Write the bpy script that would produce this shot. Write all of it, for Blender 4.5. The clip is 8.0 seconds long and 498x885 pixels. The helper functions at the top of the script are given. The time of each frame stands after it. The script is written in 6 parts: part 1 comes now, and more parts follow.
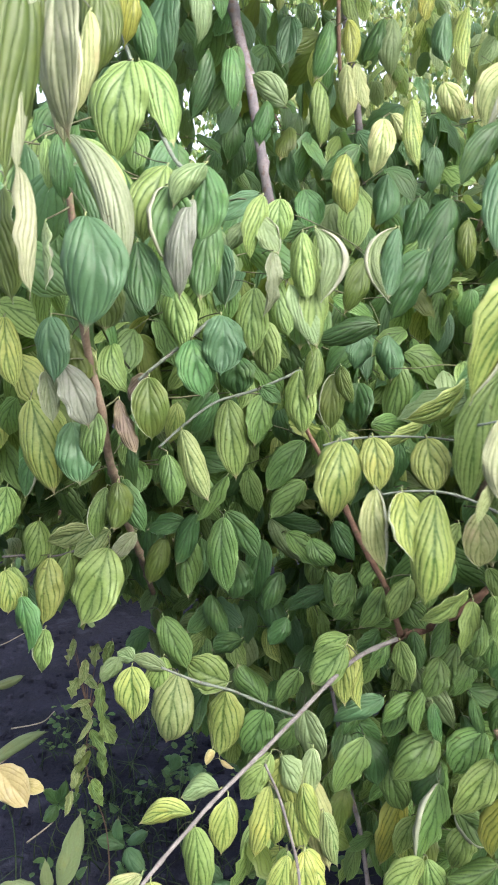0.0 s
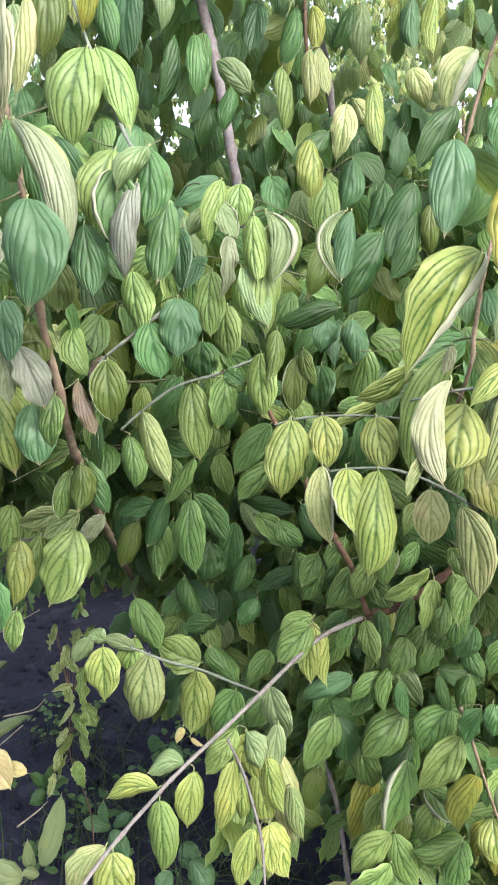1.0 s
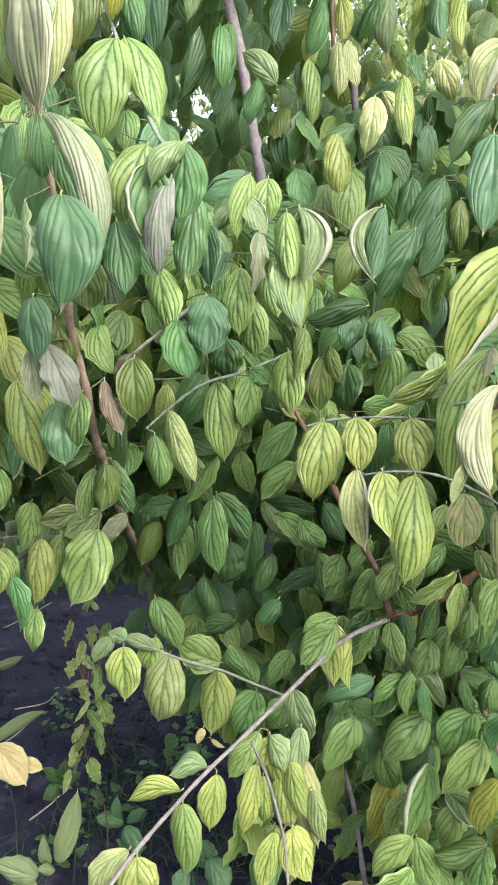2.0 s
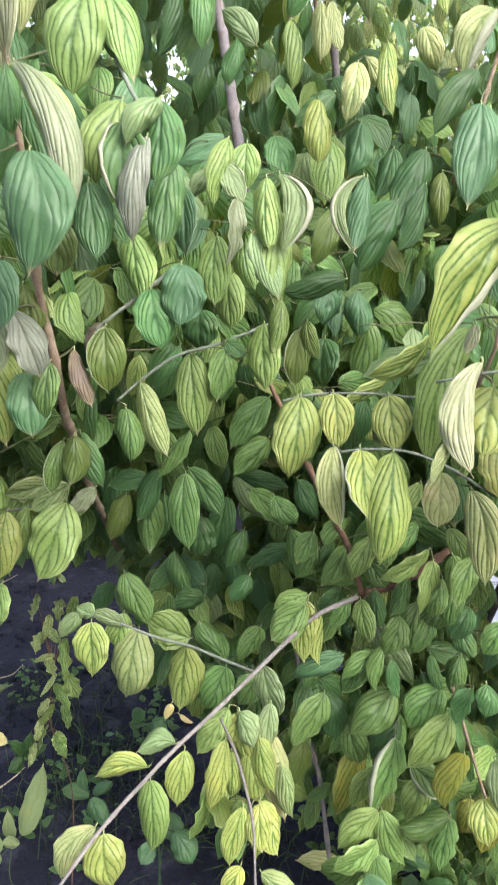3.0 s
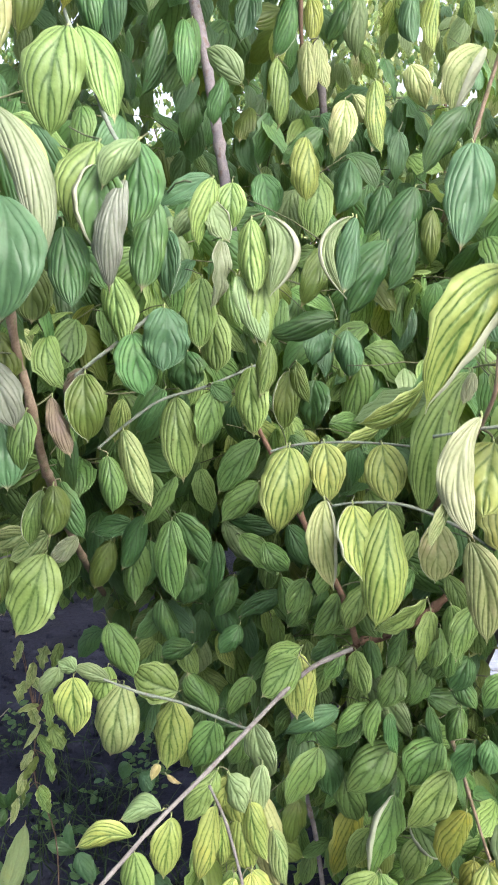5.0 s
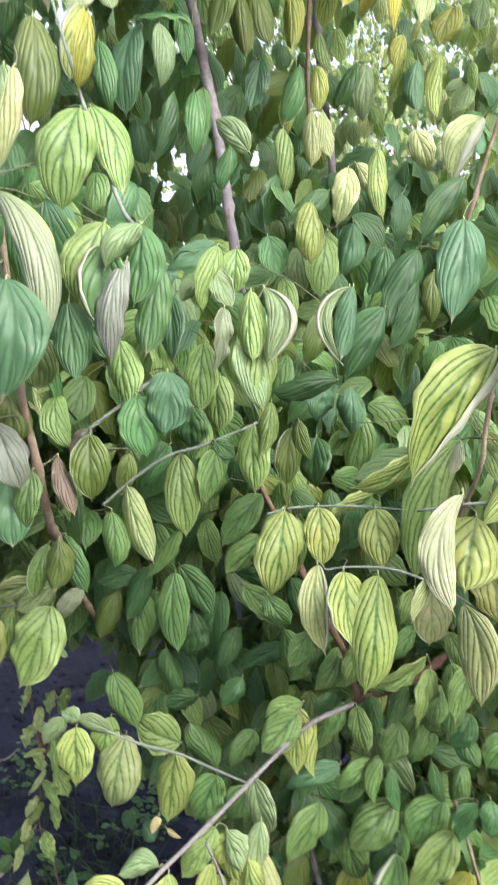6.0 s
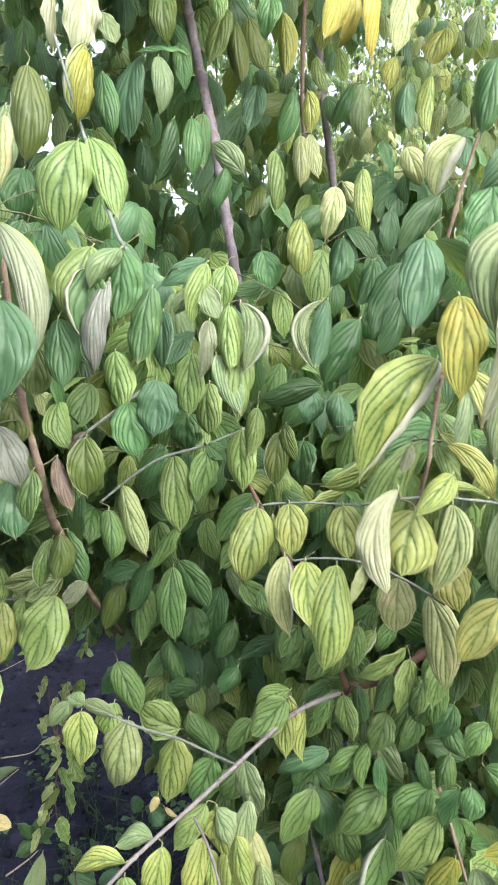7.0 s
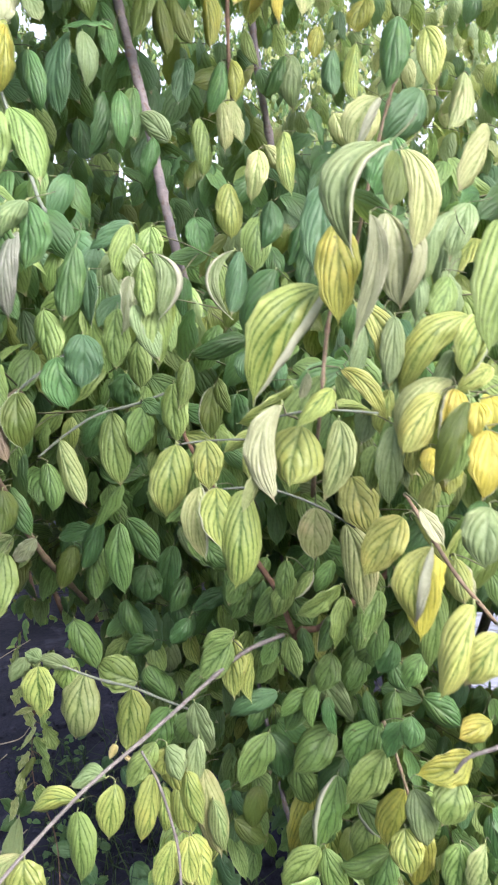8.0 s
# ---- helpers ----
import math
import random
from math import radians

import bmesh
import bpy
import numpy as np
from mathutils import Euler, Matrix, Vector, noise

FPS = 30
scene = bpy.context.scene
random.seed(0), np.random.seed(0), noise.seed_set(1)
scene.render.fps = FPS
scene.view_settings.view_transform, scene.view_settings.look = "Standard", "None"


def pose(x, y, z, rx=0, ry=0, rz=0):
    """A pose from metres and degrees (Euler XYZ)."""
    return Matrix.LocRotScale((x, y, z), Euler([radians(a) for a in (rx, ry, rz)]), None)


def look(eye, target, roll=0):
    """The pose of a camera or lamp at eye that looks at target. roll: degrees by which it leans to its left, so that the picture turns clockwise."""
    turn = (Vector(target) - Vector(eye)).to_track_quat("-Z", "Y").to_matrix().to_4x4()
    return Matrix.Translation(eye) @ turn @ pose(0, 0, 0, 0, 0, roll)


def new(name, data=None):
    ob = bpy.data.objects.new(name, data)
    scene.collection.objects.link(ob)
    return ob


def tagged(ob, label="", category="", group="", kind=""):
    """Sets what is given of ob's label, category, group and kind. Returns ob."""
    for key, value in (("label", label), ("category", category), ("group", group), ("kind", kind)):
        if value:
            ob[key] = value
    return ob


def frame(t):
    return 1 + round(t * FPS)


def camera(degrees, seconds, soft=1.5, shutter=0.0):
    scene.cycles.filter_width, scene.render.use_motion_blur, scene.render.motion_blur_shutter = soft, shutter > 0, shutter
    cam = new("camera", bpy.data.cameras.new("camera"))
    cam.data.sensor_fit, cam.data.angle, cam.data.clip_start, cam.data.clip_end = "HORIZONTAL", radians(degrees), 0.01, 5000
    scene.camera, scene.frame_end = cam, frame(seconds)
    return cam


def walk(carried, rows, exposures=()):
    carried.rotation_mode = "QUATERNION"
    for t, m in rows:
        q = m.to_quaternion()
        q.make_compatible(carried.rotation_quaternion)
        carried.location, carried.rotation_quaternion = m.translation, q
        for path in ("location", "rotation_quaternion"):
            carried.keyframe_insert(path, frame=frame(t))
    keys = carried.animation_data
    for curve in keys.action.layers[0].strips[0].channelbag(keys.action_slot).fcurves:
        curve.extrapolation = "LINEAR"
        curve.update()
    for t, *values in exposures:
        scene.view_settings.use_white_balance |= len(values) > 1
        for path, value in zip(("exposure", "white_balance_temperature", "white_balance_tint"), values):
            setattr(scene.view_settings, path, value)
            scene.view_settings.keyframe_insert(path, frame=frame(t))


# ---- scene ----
cam = camera(38.2, 8.0, soft=1.9, shutter=0.5)
PATH = [
    (0, (-0.0376, 0.0031, 1.5136), (-0.0587, 1.9770, 1.1925), 0.64),
    (0.5, (-0.0001, -0.0219, 1.5107), (-0.0443, 1.9536, 1.2015), -0.45),
    (1, (0.0094, -0.0124, 1.5042), (-0.0123, 1.9578, 1.1612), 0.23),
    (1.5, (0.0000, 0.0000, 1.5000), (-0.0445, 1.9637, 1.1236), 0.31),
    (1.7, (-0.0051, 0.0012, 1.5069), (-0.0581, 1.9674, 1.1444), 0.23),
    (2.8, (-0.0308, 0.0148, 1.5119), (0.0021, 1.9791, 1.1369), 2.12),
    (3, (-0.0189, 0.0205, 1.5073), (0.0256, 1.9726, 1.0748), 1.99),
    (3.5, (-0.0335, 0.0285, 1.4968), (0.0351, 1.9745, 1.0402), 0.76),
    (4, (-0.0381, 0.0407, 1.5034), (0.0755, 2.0042, 1.1403), 0.84),
    (4.5, (-0.0068, 0.0541, 1.5176), (0.1407, 2.0172, 1.1649), 1.22),
    (4.7, (-0.0130, 0.0612, 1.5121), (0.0684, 2.0275, 1.1557), 0.83),
    (5.8, (-0.0050, 0.0454, 1.5631), (0.0552, 2.0203, 1.2527), 2.72),
    (6, (0.0054, 0.0427, 1.5516), (0.0137, 2.0254, 1.2890), 1.98),
    (6.5, (0.0384, 0.0028, 1.5646), (-0.0230, 1.9916, 1.3624), 1.53),
    (7, (0.0605, -0.0173, 1.5577), (-0.0214, 1.9653, 1.3077), 1.66),
    (7.5, (0.1054, -0.0440, 1.5300), (0.0149, 1.9396, 1.2909), 0.44),
    (8, (0.1406, -0.0632, 1.5050), (0.0803, 1.9188, 1.2447), -0.90),
]
EXPOSURE = [(0, 1.93, 6400, 15), (4.7, 1.95, 6460, 14), (6.4, 1.95, 6200, 17), (8, 1.86, 6350, 19)]
walk(cam, [(t, look(eye, target, roll)) for t, eye, target, roll in PATH], exposures=EXPOSURE)

# ---- light: open shade under a bright sky, a low soft sun from the right ----
world = bpy.data.worlds.new("sky")
scene.world = world
world.use_nodes = True
sky = world.node_tree.nodes.new("ShaderNodeTexSky")
sky.sky_type = "NISHITA"
sky.sun_disc = False
sky.sun_elevation, sky.sun_rotation = radians(40), radians(144.5)
sky.dust_density, sky.ozone_density = 4.0, 0.6
haze = world.node_tree.nodes.new("ShaderNodeHueSaturation")
haze.inputs["Saturation"].default_value = 0.45
world.node_tree.links.new(sky.outputs[0], haze.inputs["Color"])
world.node_tree.links.new(haze.outputs[0], world.node_tree.nodes["Background"].inputs["Color"])
world.node_tree.nodes["Background"].inputs["Strength"].default_value = 0.15
sun_data = bpy.data.lights.new("sun", "SUN")
sun_data.energy, sun_data.angle, sun_data.color = 1.25, radians(70), (1.0, 0.94, 0.82)
sun = new("sun", sun_data)
sun.matrix_world = look((2.0, -1.8, 4.4), (0, 1.0, 1.5))


# ---- materials ----
def nodes_of(name):
    mat = bpy.data.materials.new(name)
    mat.use_nodes = True
    tree = mat.node_tree
    return mat, tree, tree.nodes["Principled BSDF"]


def math_node(tree, op, a, b=None, clamp=False):
    n = tree.nodes.new("ShaderNodeMath")
    n.operation, n.use_clamp = op, clamp
    for k, v in ((0, a), (1, b)):
        if v is None:
            continue
        if isinstance(v, (int, float)):
            n.inputs[k].default_value = v
        else:
            tree.links.new(v, n.inputs[k])
    return n.outputs[0]


def ramp_node(tree, fac, lo, hi, a=0.0, b=1.0):
    n = tree.nodes.new("ShaderNodeMapRange")
    n.interpolation_type = "SMOOTHSTEP"
    tree.links.new(fac, n.inputs["Value"])
    for k, v in (("From Min", lo), ("From Max", hi), ("To Min", a), ("To Max", b)):
        n.inputs[k].default_value = v
    return n.outputs["Result"]


def mix_node(tree, fac, a, b, mode="MIX"):
    n = tree.nodes.new("ShaderNodeMix")
    n.data_type, n.blend_type = "RGBA", mode
    for k, v in ((0, fac), (6, a), (7, b)):
        if isinstance(v, (int, float)):
            n.inputs[k].default_value = v
        elif isinstance(v, tuple):
            n.inputs[k].default_value = (*v, 1.0)
        else:
            tree.links.new(v, n.inputs[k])
    return n.outputs[2]


def noise_node(tree, where, scale, detail=3.0, rough=0.55):
    n = tree.nodes.new("ShaderNodeTexNoise")
    n.inputs["Scale"].default_value, n.inputs["Detail"].default_value, n.inputs["Roughness"].default_value = scale, detail, rough
    tree.links.new(where, n.inputs["Vector"])
    return n.outputs["Fac"]


def leaf_material(name, blade, vein, veined=0.7, patch=None, patchy=0.65, rough=0.45, thin=0.44, margin=0.6, island=False):
    """A dogwood leaf: arching side veins that keep their green while the blade between them pales."""
    mat, tree, bsdf = nodes_of(name)
    link = tree.links.new
    coords = tree.nodes.new("ShaderNodeTexCoord")
    if island:
        rnd = tree.nodes.new("ShaderNodeNewGeometry").outputs["Random Per Island"]
    else:
        rnd = tree.nodes.new("ShaderNodeObjectInfo").outputs["Random"]
    split = tree.nodes.new("ShaderNodeSeparateXYZ")
    link(coords.outputs["UV"], split.inputs[0])
    side = math_node(tree, "ABSOLUTE", math_node(tree, "SUBTRACT", math_node(tree, "MULTIPLY", split.outputs[0], 2.0), 1.0))
    along = split.outputs[1]
    wobble = math_node(tree, "MULTIPLY", math_node(tree, "SUBTRACT", noise_node(tree, coords.outputs["Object"], 60.0, 2.0), 0.5), 0.07)
    # side veins leave the rib low down and bend up along the margin towards the tip
    arc = math_node(tree, "MULTIPLY", math_node(tree, "LOGARITHM", math_node(tree, "SUBTRACT", 1.0, math_node(tree, "MULTIPLY", side, 0.90)), math.e), 0.62)
    phase = math_node(tree, "ADD", math_node(tree, "ADD", along, arc), wobble)
    half = math_node(tree, "MULTIPLY", math_node(tree, "GREATER_THAN", split.outputs[0], 0.5), 0.4)
    count = math_node(tree, "ADD", 3.1, math_node(tree, "MULTIPLY", rnd, 0.7))
    ripple = math_node(tree, "FRACT", math_node(tree, "ADD", math_node(tree, "ADD", math_node(tree, "MULTIPLY", phase, count), half), 30.0))
    crest = math_node(tree, "MULTIPLY", math_node(tree, "ABSOLUTE", math_node(tree, "SUBTRACT", ripple, 0.5)), 2.0)
    reach = math_node(tree, "MULTIPLY", ramp_node(tree, phase, -0.62, -0.44), ramp_node(tree, phase, 0.80, 0.62))
    reach = math_node(tree, "MULTIPLY", reach, ramp_node(tree, side, 0.99, 0.86))
    halo = math_node(tree, "MULTIPLY", ramp_node(tree, crest, 0.30, 0.90), reach)
    wide = math_node(tree, "MULTIPLY", ramp_node(tree, crest, 0.70, 0.85), reach)
    fine = math_node(tree, "MULTIPLY", ramp_node(tree, crest, 0.84, 0.95), reach)
    rib = ramp_node(tree, side, 0.10, 0.035)
    thin_rib = ramp_node(tree, side, 0.055, 0.02)
    veins = math_node(tree, "MAXIMUM", math_node(tree, "ADD", math_node(tree, "MULTIPLY", wide, 0.92), math_node(tree, "MULTIPLY", halo, 0.15)), rib)
    fine_veins = math_node(tree, "MAXIMUM", fine, thin_rib)
    blotch = noise_node(tree, coords.outputs["Object"], 22.0, 3.0)
    grain = noise_node(tree, coords.outputs["Object"], 260.0, 3.0)
    # the green stays longest at the foot of the leaf and along the veins
    fade = math_node(tree, "ADD", ramp_node(tree, blotch, 0.3, 0.7, 0.68, 1.0), math_node(tree, "MULTIPLY", rnd, 0.3))
    held = math_node(tree, "MULTIPLY", math_node(tree, "MULTIPLY", veins, veined), fade, clamp=True)
    paling = math_node(tree, "MULTIPLY", ramp_node(tree, side, 0.25, 1.0, 0.3, 1.0), ramp_node(tree, blotch, 0.36, 0.68, 0.15, 1.0))
    green_rest = tuple(0.55 * a + 0.45 * b for a, b in zip(blade, vein))
    ground_col = mix_node(tree, paling, green_rest, blade)
    ground_col = mix_node(tree, ramp_node(tree, noise_node(tree, coords.outputs["Object"], 31.0, 2.0), 0.5, 0.75, 0.0, patchy), ground_col, patch or blade)
    col = mix_node(tree, held, ground_col, vein)
    deep = tuple(0.62 * c for c in vein)
    col = mix_node(tree, math_node(tree, "MULTIPLY", fine_veins, 0.55 * min(1.0, veined + 0.1)), col, deep)
    col = mix_node(tree, ramp_node(tree, grain, 0.35, 0.7, 0.0, 0.22), col, tuple(min(1.0, 1.5 * c) for c in blade))
    spots = noise_node(tree, coords.outputs["Object"], 95.0, 1.0)
    col = mix_node(tree, ramp_node(tree, spots, 0.76, 0.80, 0.0, 0.6), col, (0.05, 0.03, 0.015))
    # a thin, bleached margin
    col = mix_node(tree, math_node(tree, "MULTIPLY", ramp_node(tree, side, 0.80, 1.0), ramp_node(tree, blotch, 0.4, 0.65, 0.1, margin)), col, tuple(min(0.8, 1.25 * c + 0.10) for c in blade))
    # some tips have dried
    dried = math_node(tree, "MULTIPLY", ramp_node(tree, math_node(tree, "FRACT", math_node(tree, "MULTIPLY", rnd, 5.7)), 0.5, 0.6), ramp_node(tree, math_node(tree, "ADD", along, math_node(tree, "MULTIPLY", blotch, 0.12)), 0.95, 1.03, 0.0, 0.75))
    col = mix_node(tree, dried, col, (0.50, 0.42, 0.27))
    hsv = tree.nodes.new("ShaderNodeHueSaturation")
    link(ramp_node(tree, rnd, 0.0, 1.0, 0.491, 0.509), hsv.inputs["Hue"])
    link(ramp_node(tree, math_node(tree, "FRACT", math_node(tree, "MULTIPLY", rnd, 7.3)), 0.0, 1.0, 0.86, 1.1), hsv.inputs["Value"])
    hsv.inputs["Saturation"].default_value = 1.0
    link(col, hsv.inputs["Color"])
    col = hsv.outputs["Color"]
    link(col, bsdf.inputs["Base Color"])
    link(ramp_node(tree, blotch, 0.3, 0.7, rough - 0.06, rough + 0.1), bsdf.inputs["Roughness"])
    bsdf.inputs["Specular IOR Level"].default_value = 0.5
    # the blade swells between the sunken veins
    swell = math_node(tree, "MULTIPLY", math_node(tree, "MULTIPLY", math_node(tree, "POWER", crest, 2.4), reach), ramp_node(tree, side, 0.04, 0.3))
    height = math_node(tree, "SUBTRACT", math_node(tree, "MULTIPLY", swell, -0.9), math_node(tree, "MULTIPLY", ramp_node(tree, side, 0.14, 0.0), 0.7))
    height = math_node(tree, "ADD", height, math_node(tree, "ADD", math_node(tree, "MULTIPLY", grain, 0.22), math_node(tree, "MULTIPLY", noise_node(tree, coords.outputs["Object"], 110.0, 2.0), 0.7)))
    bump = tree.nodes.new("ShaderNodeBump")
    bump.inputs["Strength"].default_value, bump.inputs["Distance"].default_value = 0.65, 0.0016
    link(height, bump.inputs["Height"])
    link(bump.outputs[0], bsdf.inputs["Normal"])
    glow = tree.nodes.new("ShaderNodeBsdfTranslucent")
    link(mix_node(tree, 0.35, col, (0.45, 0.5, 0.06)), glow.inputs["Color"])
    link(bump.outputs[0], glow.inputs["Normal"])
    both = tree.nodes.new("ShaderNodeMixShader")
    both.inputs[0].default_value = thin
    link(bsdf.outputs[0], both.inputs[1])
    link(glow.outputs[0], both.inputs[2])
    link(both.outputs[0], tree.nodes["Material Output"].inputs["Surface"])
    return mat


# blade colour, vein colour, strength of the veins, second blade colour
LEAF_KINDS = {
    "G": ("green_leaf", (0.110, 0.248, 0.085), (0.034, 0.105, 0.038), 0.72, (0.170, 0.290, 0.085)),
    "SG": ("striped_green_leaf", (0.195, 0.345, 0.105), (0.038, 0.105, 0.034), 0.92, (0.200, 0.310, 0.090)),
    "T": ("blue_green_leaf", (0.092, 0.203, 0.098), (0.048, 0.125, 0.062), 0.3, (0.120, 0.250, 0.105)),
    "D": ("dark_green_leaf", (0.070, 0.170, 0.060), (0.030, 0.085, 0.032), 0.6, (0.085, 0.160, 0.043)),
    "O": ("olive_leaf", (0.130, 0.185, 0.043), (0.062, 0.110, 0.027), 0.4, (0.170, 0.200, 0.049)),
    "YG": ("yellow_green_leaf", (0.310, 0.445, 0.145), (0.052, 0.140, 0.034), 0.92, (0.220, 0.350, 0.098)),
    "Y": ("yellowing_leaf", (0.430, 0.500, 0.155), (0.070, 0.165, 0.036), 0.9, (0.470, 0.490, 0.120)),
    "YO": ("olive_yellow_leaf", (0.380, 0.400, 0.085), (0.105, 0.150, 0.028), 0.75, (0.52, 0.42, 0.065)),
    "YY": ("golden_leaf", (0.640, 0.570, 0.110), (0.330, 0.350, 0.060), 0.4, (0.680, 0.600, 0.180)),
}
LEAF_KINDS |= {
    "PY": ("pale_yellow_leaf", (0.520, 0.560, 0.270), (0.150, 0.250, 0.075), 0.66, (0.600, 0.530, 0.293)),
    "PG": ("pale_green_leaf", (0.270, 0.370, 0.183), (0.100, 0.190, 0.073), 0.62, (0.330, 0.420, 0.207)),
    "PV": ("veined_pale_leaf", (0.440, 0.520, 0.230), (0.055, 0.150, 0.043), 0.85, (0.370, 0.470, 0.183)),
    # pale blade, with the glare on its upper side mixed into the colour
    "P": ("glare_pale_leaf", (0.350, 0.390, 0.265), (0.180, 0.250, 0.115), 0.55, (0.43, 0.44, 0.34)),
    "U": ("silvery_leaf", (0.285, 0.310, 0.265), (0.180, 0.220, 0.160), 0.6, (0.34, 0.31, 0.32)),
    "YL": ("yellow_leaf", (0.530, 0.560, 0.180), (0.105, 0.195, 0.045), 0.85, (0.60, 0.56, 0.16)),
    "C": ("cream_leaf", (0.450, 0.480, 0.310), (0.300, 0.360, 0.195), 0.5, (0.54, 0.52, 0.37)),
    "DY": ("dead_yellow_leaf", (0.700, 0.610, 0.320), (0.560, 0.450, 0.180), 0.4, (0.740, 0.680, 0.460)),
    "B": ("withered_leaf", (0.230, 0.190, 0.122), (0.150, 0.110, 0.104), 0.5, (0.260, 0.200, 0.183)),
}
LEAF_MATS = {k: leaf_material(n, b, v, s, p) for k, (n, b, v, s, p) in LEAF_KINDS.items()}
LEAF_MATS["weed"] = leaf_material("weed_leaf", (0.180, 0.260, 0.125), (0.240, 0.310, 0.160), 0.5, (0.24, 0.27, 0.10))
BACK_MAT = leaf_material("leaf_underside", (0.46, 0.49, 0.37), (0.36, 0.41, 0.28), 0.5, (0.52, 0.53, 0.44), rough=0.62)
CROWN_KINDS = ("G", "D", "YG", "T", "O", "PG", "Y", "PY", "SG")
CROWN_MATS = {k: leaf_material(LEAF_KINDS[k][0] + "_crown", *LEAF_KINDS[k][1:4], LEAF_KINDS[k][4], island=True) for k in CROWN_KINDS}


def rough_material(name, a, b, scale, fine, rough=0.85, relief=0.6, depth=0.002, c=None, stretch=(1, 1, 1)):
    """Bark, soil and other dull, grained surfaces in two tones, with a third in patches."""
    mat, tree, bsdf = nodes_of(name)
    coords = tree.nodes.new("ShaderNodeTexCoord")
    mapping = tree.nodes.new("ShaderNodeMapping")
    mapping.inputs["Scale"].default_value = stretch
    tree.links.new(coords.outputs["Object"], mapping.inputs["Vector"])
    where = mapping.outputs[0]
    big, small = noise_node(tree, where, scale, 4.0), noise_node(tree, where, fine, 5.0, 0.65)
    col = mix_node(tree, ramp_node(tree, big, 0.38, 0.62), a, b)
    col = mix_node(tree, ramp_node(tree, small, 0.35, 0.75, 0.0, 0.5), col, tuple(0.45 * v for v in a))
    if c:
        col = mix_node(tree, ramp_node(tree, noise_node(tree, where, scale * 2.3, 3.0), 0.56, 0.66, 0.0, 0.8), col, c)
    tree.links.new(col, bsdf.inputs["Base Color"])
    bsdf.inputs["Roughness"].default_value = rough
    bsdf.inputs["Specular IOR Level"].default_value = 0.25
    bump = tree.nodes.new("ShaderNodeBump")
    bump.inputs["Strength"].default_value, bump.inputs["Distance"].default_value = relief, depth
    tree.links.new(math_node(tree, "ADD", small, math_node(tree, "MULTIPLY", big, 0.6)), bump.inputs["Height"])
    tree.links.new(bump.outputs[0], bsdf.inputs["Normal"])
    return mat


BARK = {
    "brown": rough_material("brown_bark", (0.20, 0.145, 0.10), (0.29, 0.225, 0.165), 60, 420, c=(0.16, 0.17, 0.09), relief=0.8, depth=0.001),
    "russet": rough_material("russet_bark", (0.18, 0.105, 0.075), (0.25, 0.155, 0.11), 60, 420, c=(0.10, 0.10, 0.05), relief=0.8, depth=0.001),
    "grey": rough_material("grey_bark", (0.19, 0.175, 0.195), (0.28, 0.25, 0.26), 45, 380, c=(0.17, 0.12, 0.10), relief=0.9, depth=0.001),
    "dark": rough_material("dark_bark", (0.10, 0.07, 0.05), (0.15, 0.10, 0.07), 60, 400, relief=0.7, depth=0.001),
    "pale": rough_material("pale_twig_bark", (0.15, 0.185, 0.145), (0.19, 0.22, 0.18), 70, 500, c=(0.13, 0.12, 0.10), relief=0.5, depth=0.0006),
    "white": rough_material("ash_grey_twig_bark", (0.158, 0.150, 0.144), (0.205, 0.195, 0.186), 60, 450, c=(0.13, 0.10, 0.10), relief=0.5, depth=0.0006),
}
TWIG_MAT = rough_material("young_twig_bark", (0.105, 0.125, 0.062), (0.15, 0.145, 0.085), 70, 500, rough=0.7, relief=0.3, depth=0.0005)
STALK_MAT = rough_material("leaf_stalk", (0.19, 0.25, 0.10), (0.26, 0.29, 0.13), 80, 500, rough=0.6, relief=0.2, depth=0.0004)
# the dark blue of the shade is put into the soil's base colour
SOIL_MAT = rough_material("shade_blue_soil", (0.010, 0.012, 0.026), (0.020, 0.022, 0.044), 3.2, 42, rough=0.95, relief=1.0, depth=0.03, c=(0.040, 0.043, 0.070))
SLAB_MAT = rough_material("pale_concrete", (0.22, 0.25, 0.33), (0.28, 0.31, 0.39), 5, 60, relief=0.4, depth=0.004, c=(0.13, 0.13, 0.14))
GRASS_MAT = rough_material("grass_blade", (0.026, 0.058, 0.026), (0.045, 0.078, 0.03), 6, 60, rough=0.6, relief=0.2, depth=0.001)
DRY_MAT = rough_material("dry_stalk", (0.36, 0.31, 0.22), (0.47, 0.42, 0.31), 30, 200, relief=0.3, depth=0.001)
# for the unseen wall that keeps low sky light off the shrub
WALL_MAT = rough_material("shade_wall_brown", (0.16, 0.13, 0.105), (0.21, 0.175, 0.14), 2.5, 40, relief=0.5, depth=0.004)


# ---- builders ----
def part(name, mesh, material, parent=None, label="", kind=""):
    """Links a bmesh or a mesh as one object, under a thing or a part."""
    if isinstance(mesh, bmesh.types.BMesh):
        data = bpy.data.meshes.new(name)
        mesh.to_mesh(data)
        mesh.free()
    else:
        data = mesh
    for m in material if isinstance(material, (list, tuple)) else (material,):
        data.materials.append(m)
    ob = new(name, data)
    ob.parent = parent
    return tagged(ob, label=label, kind=kind)


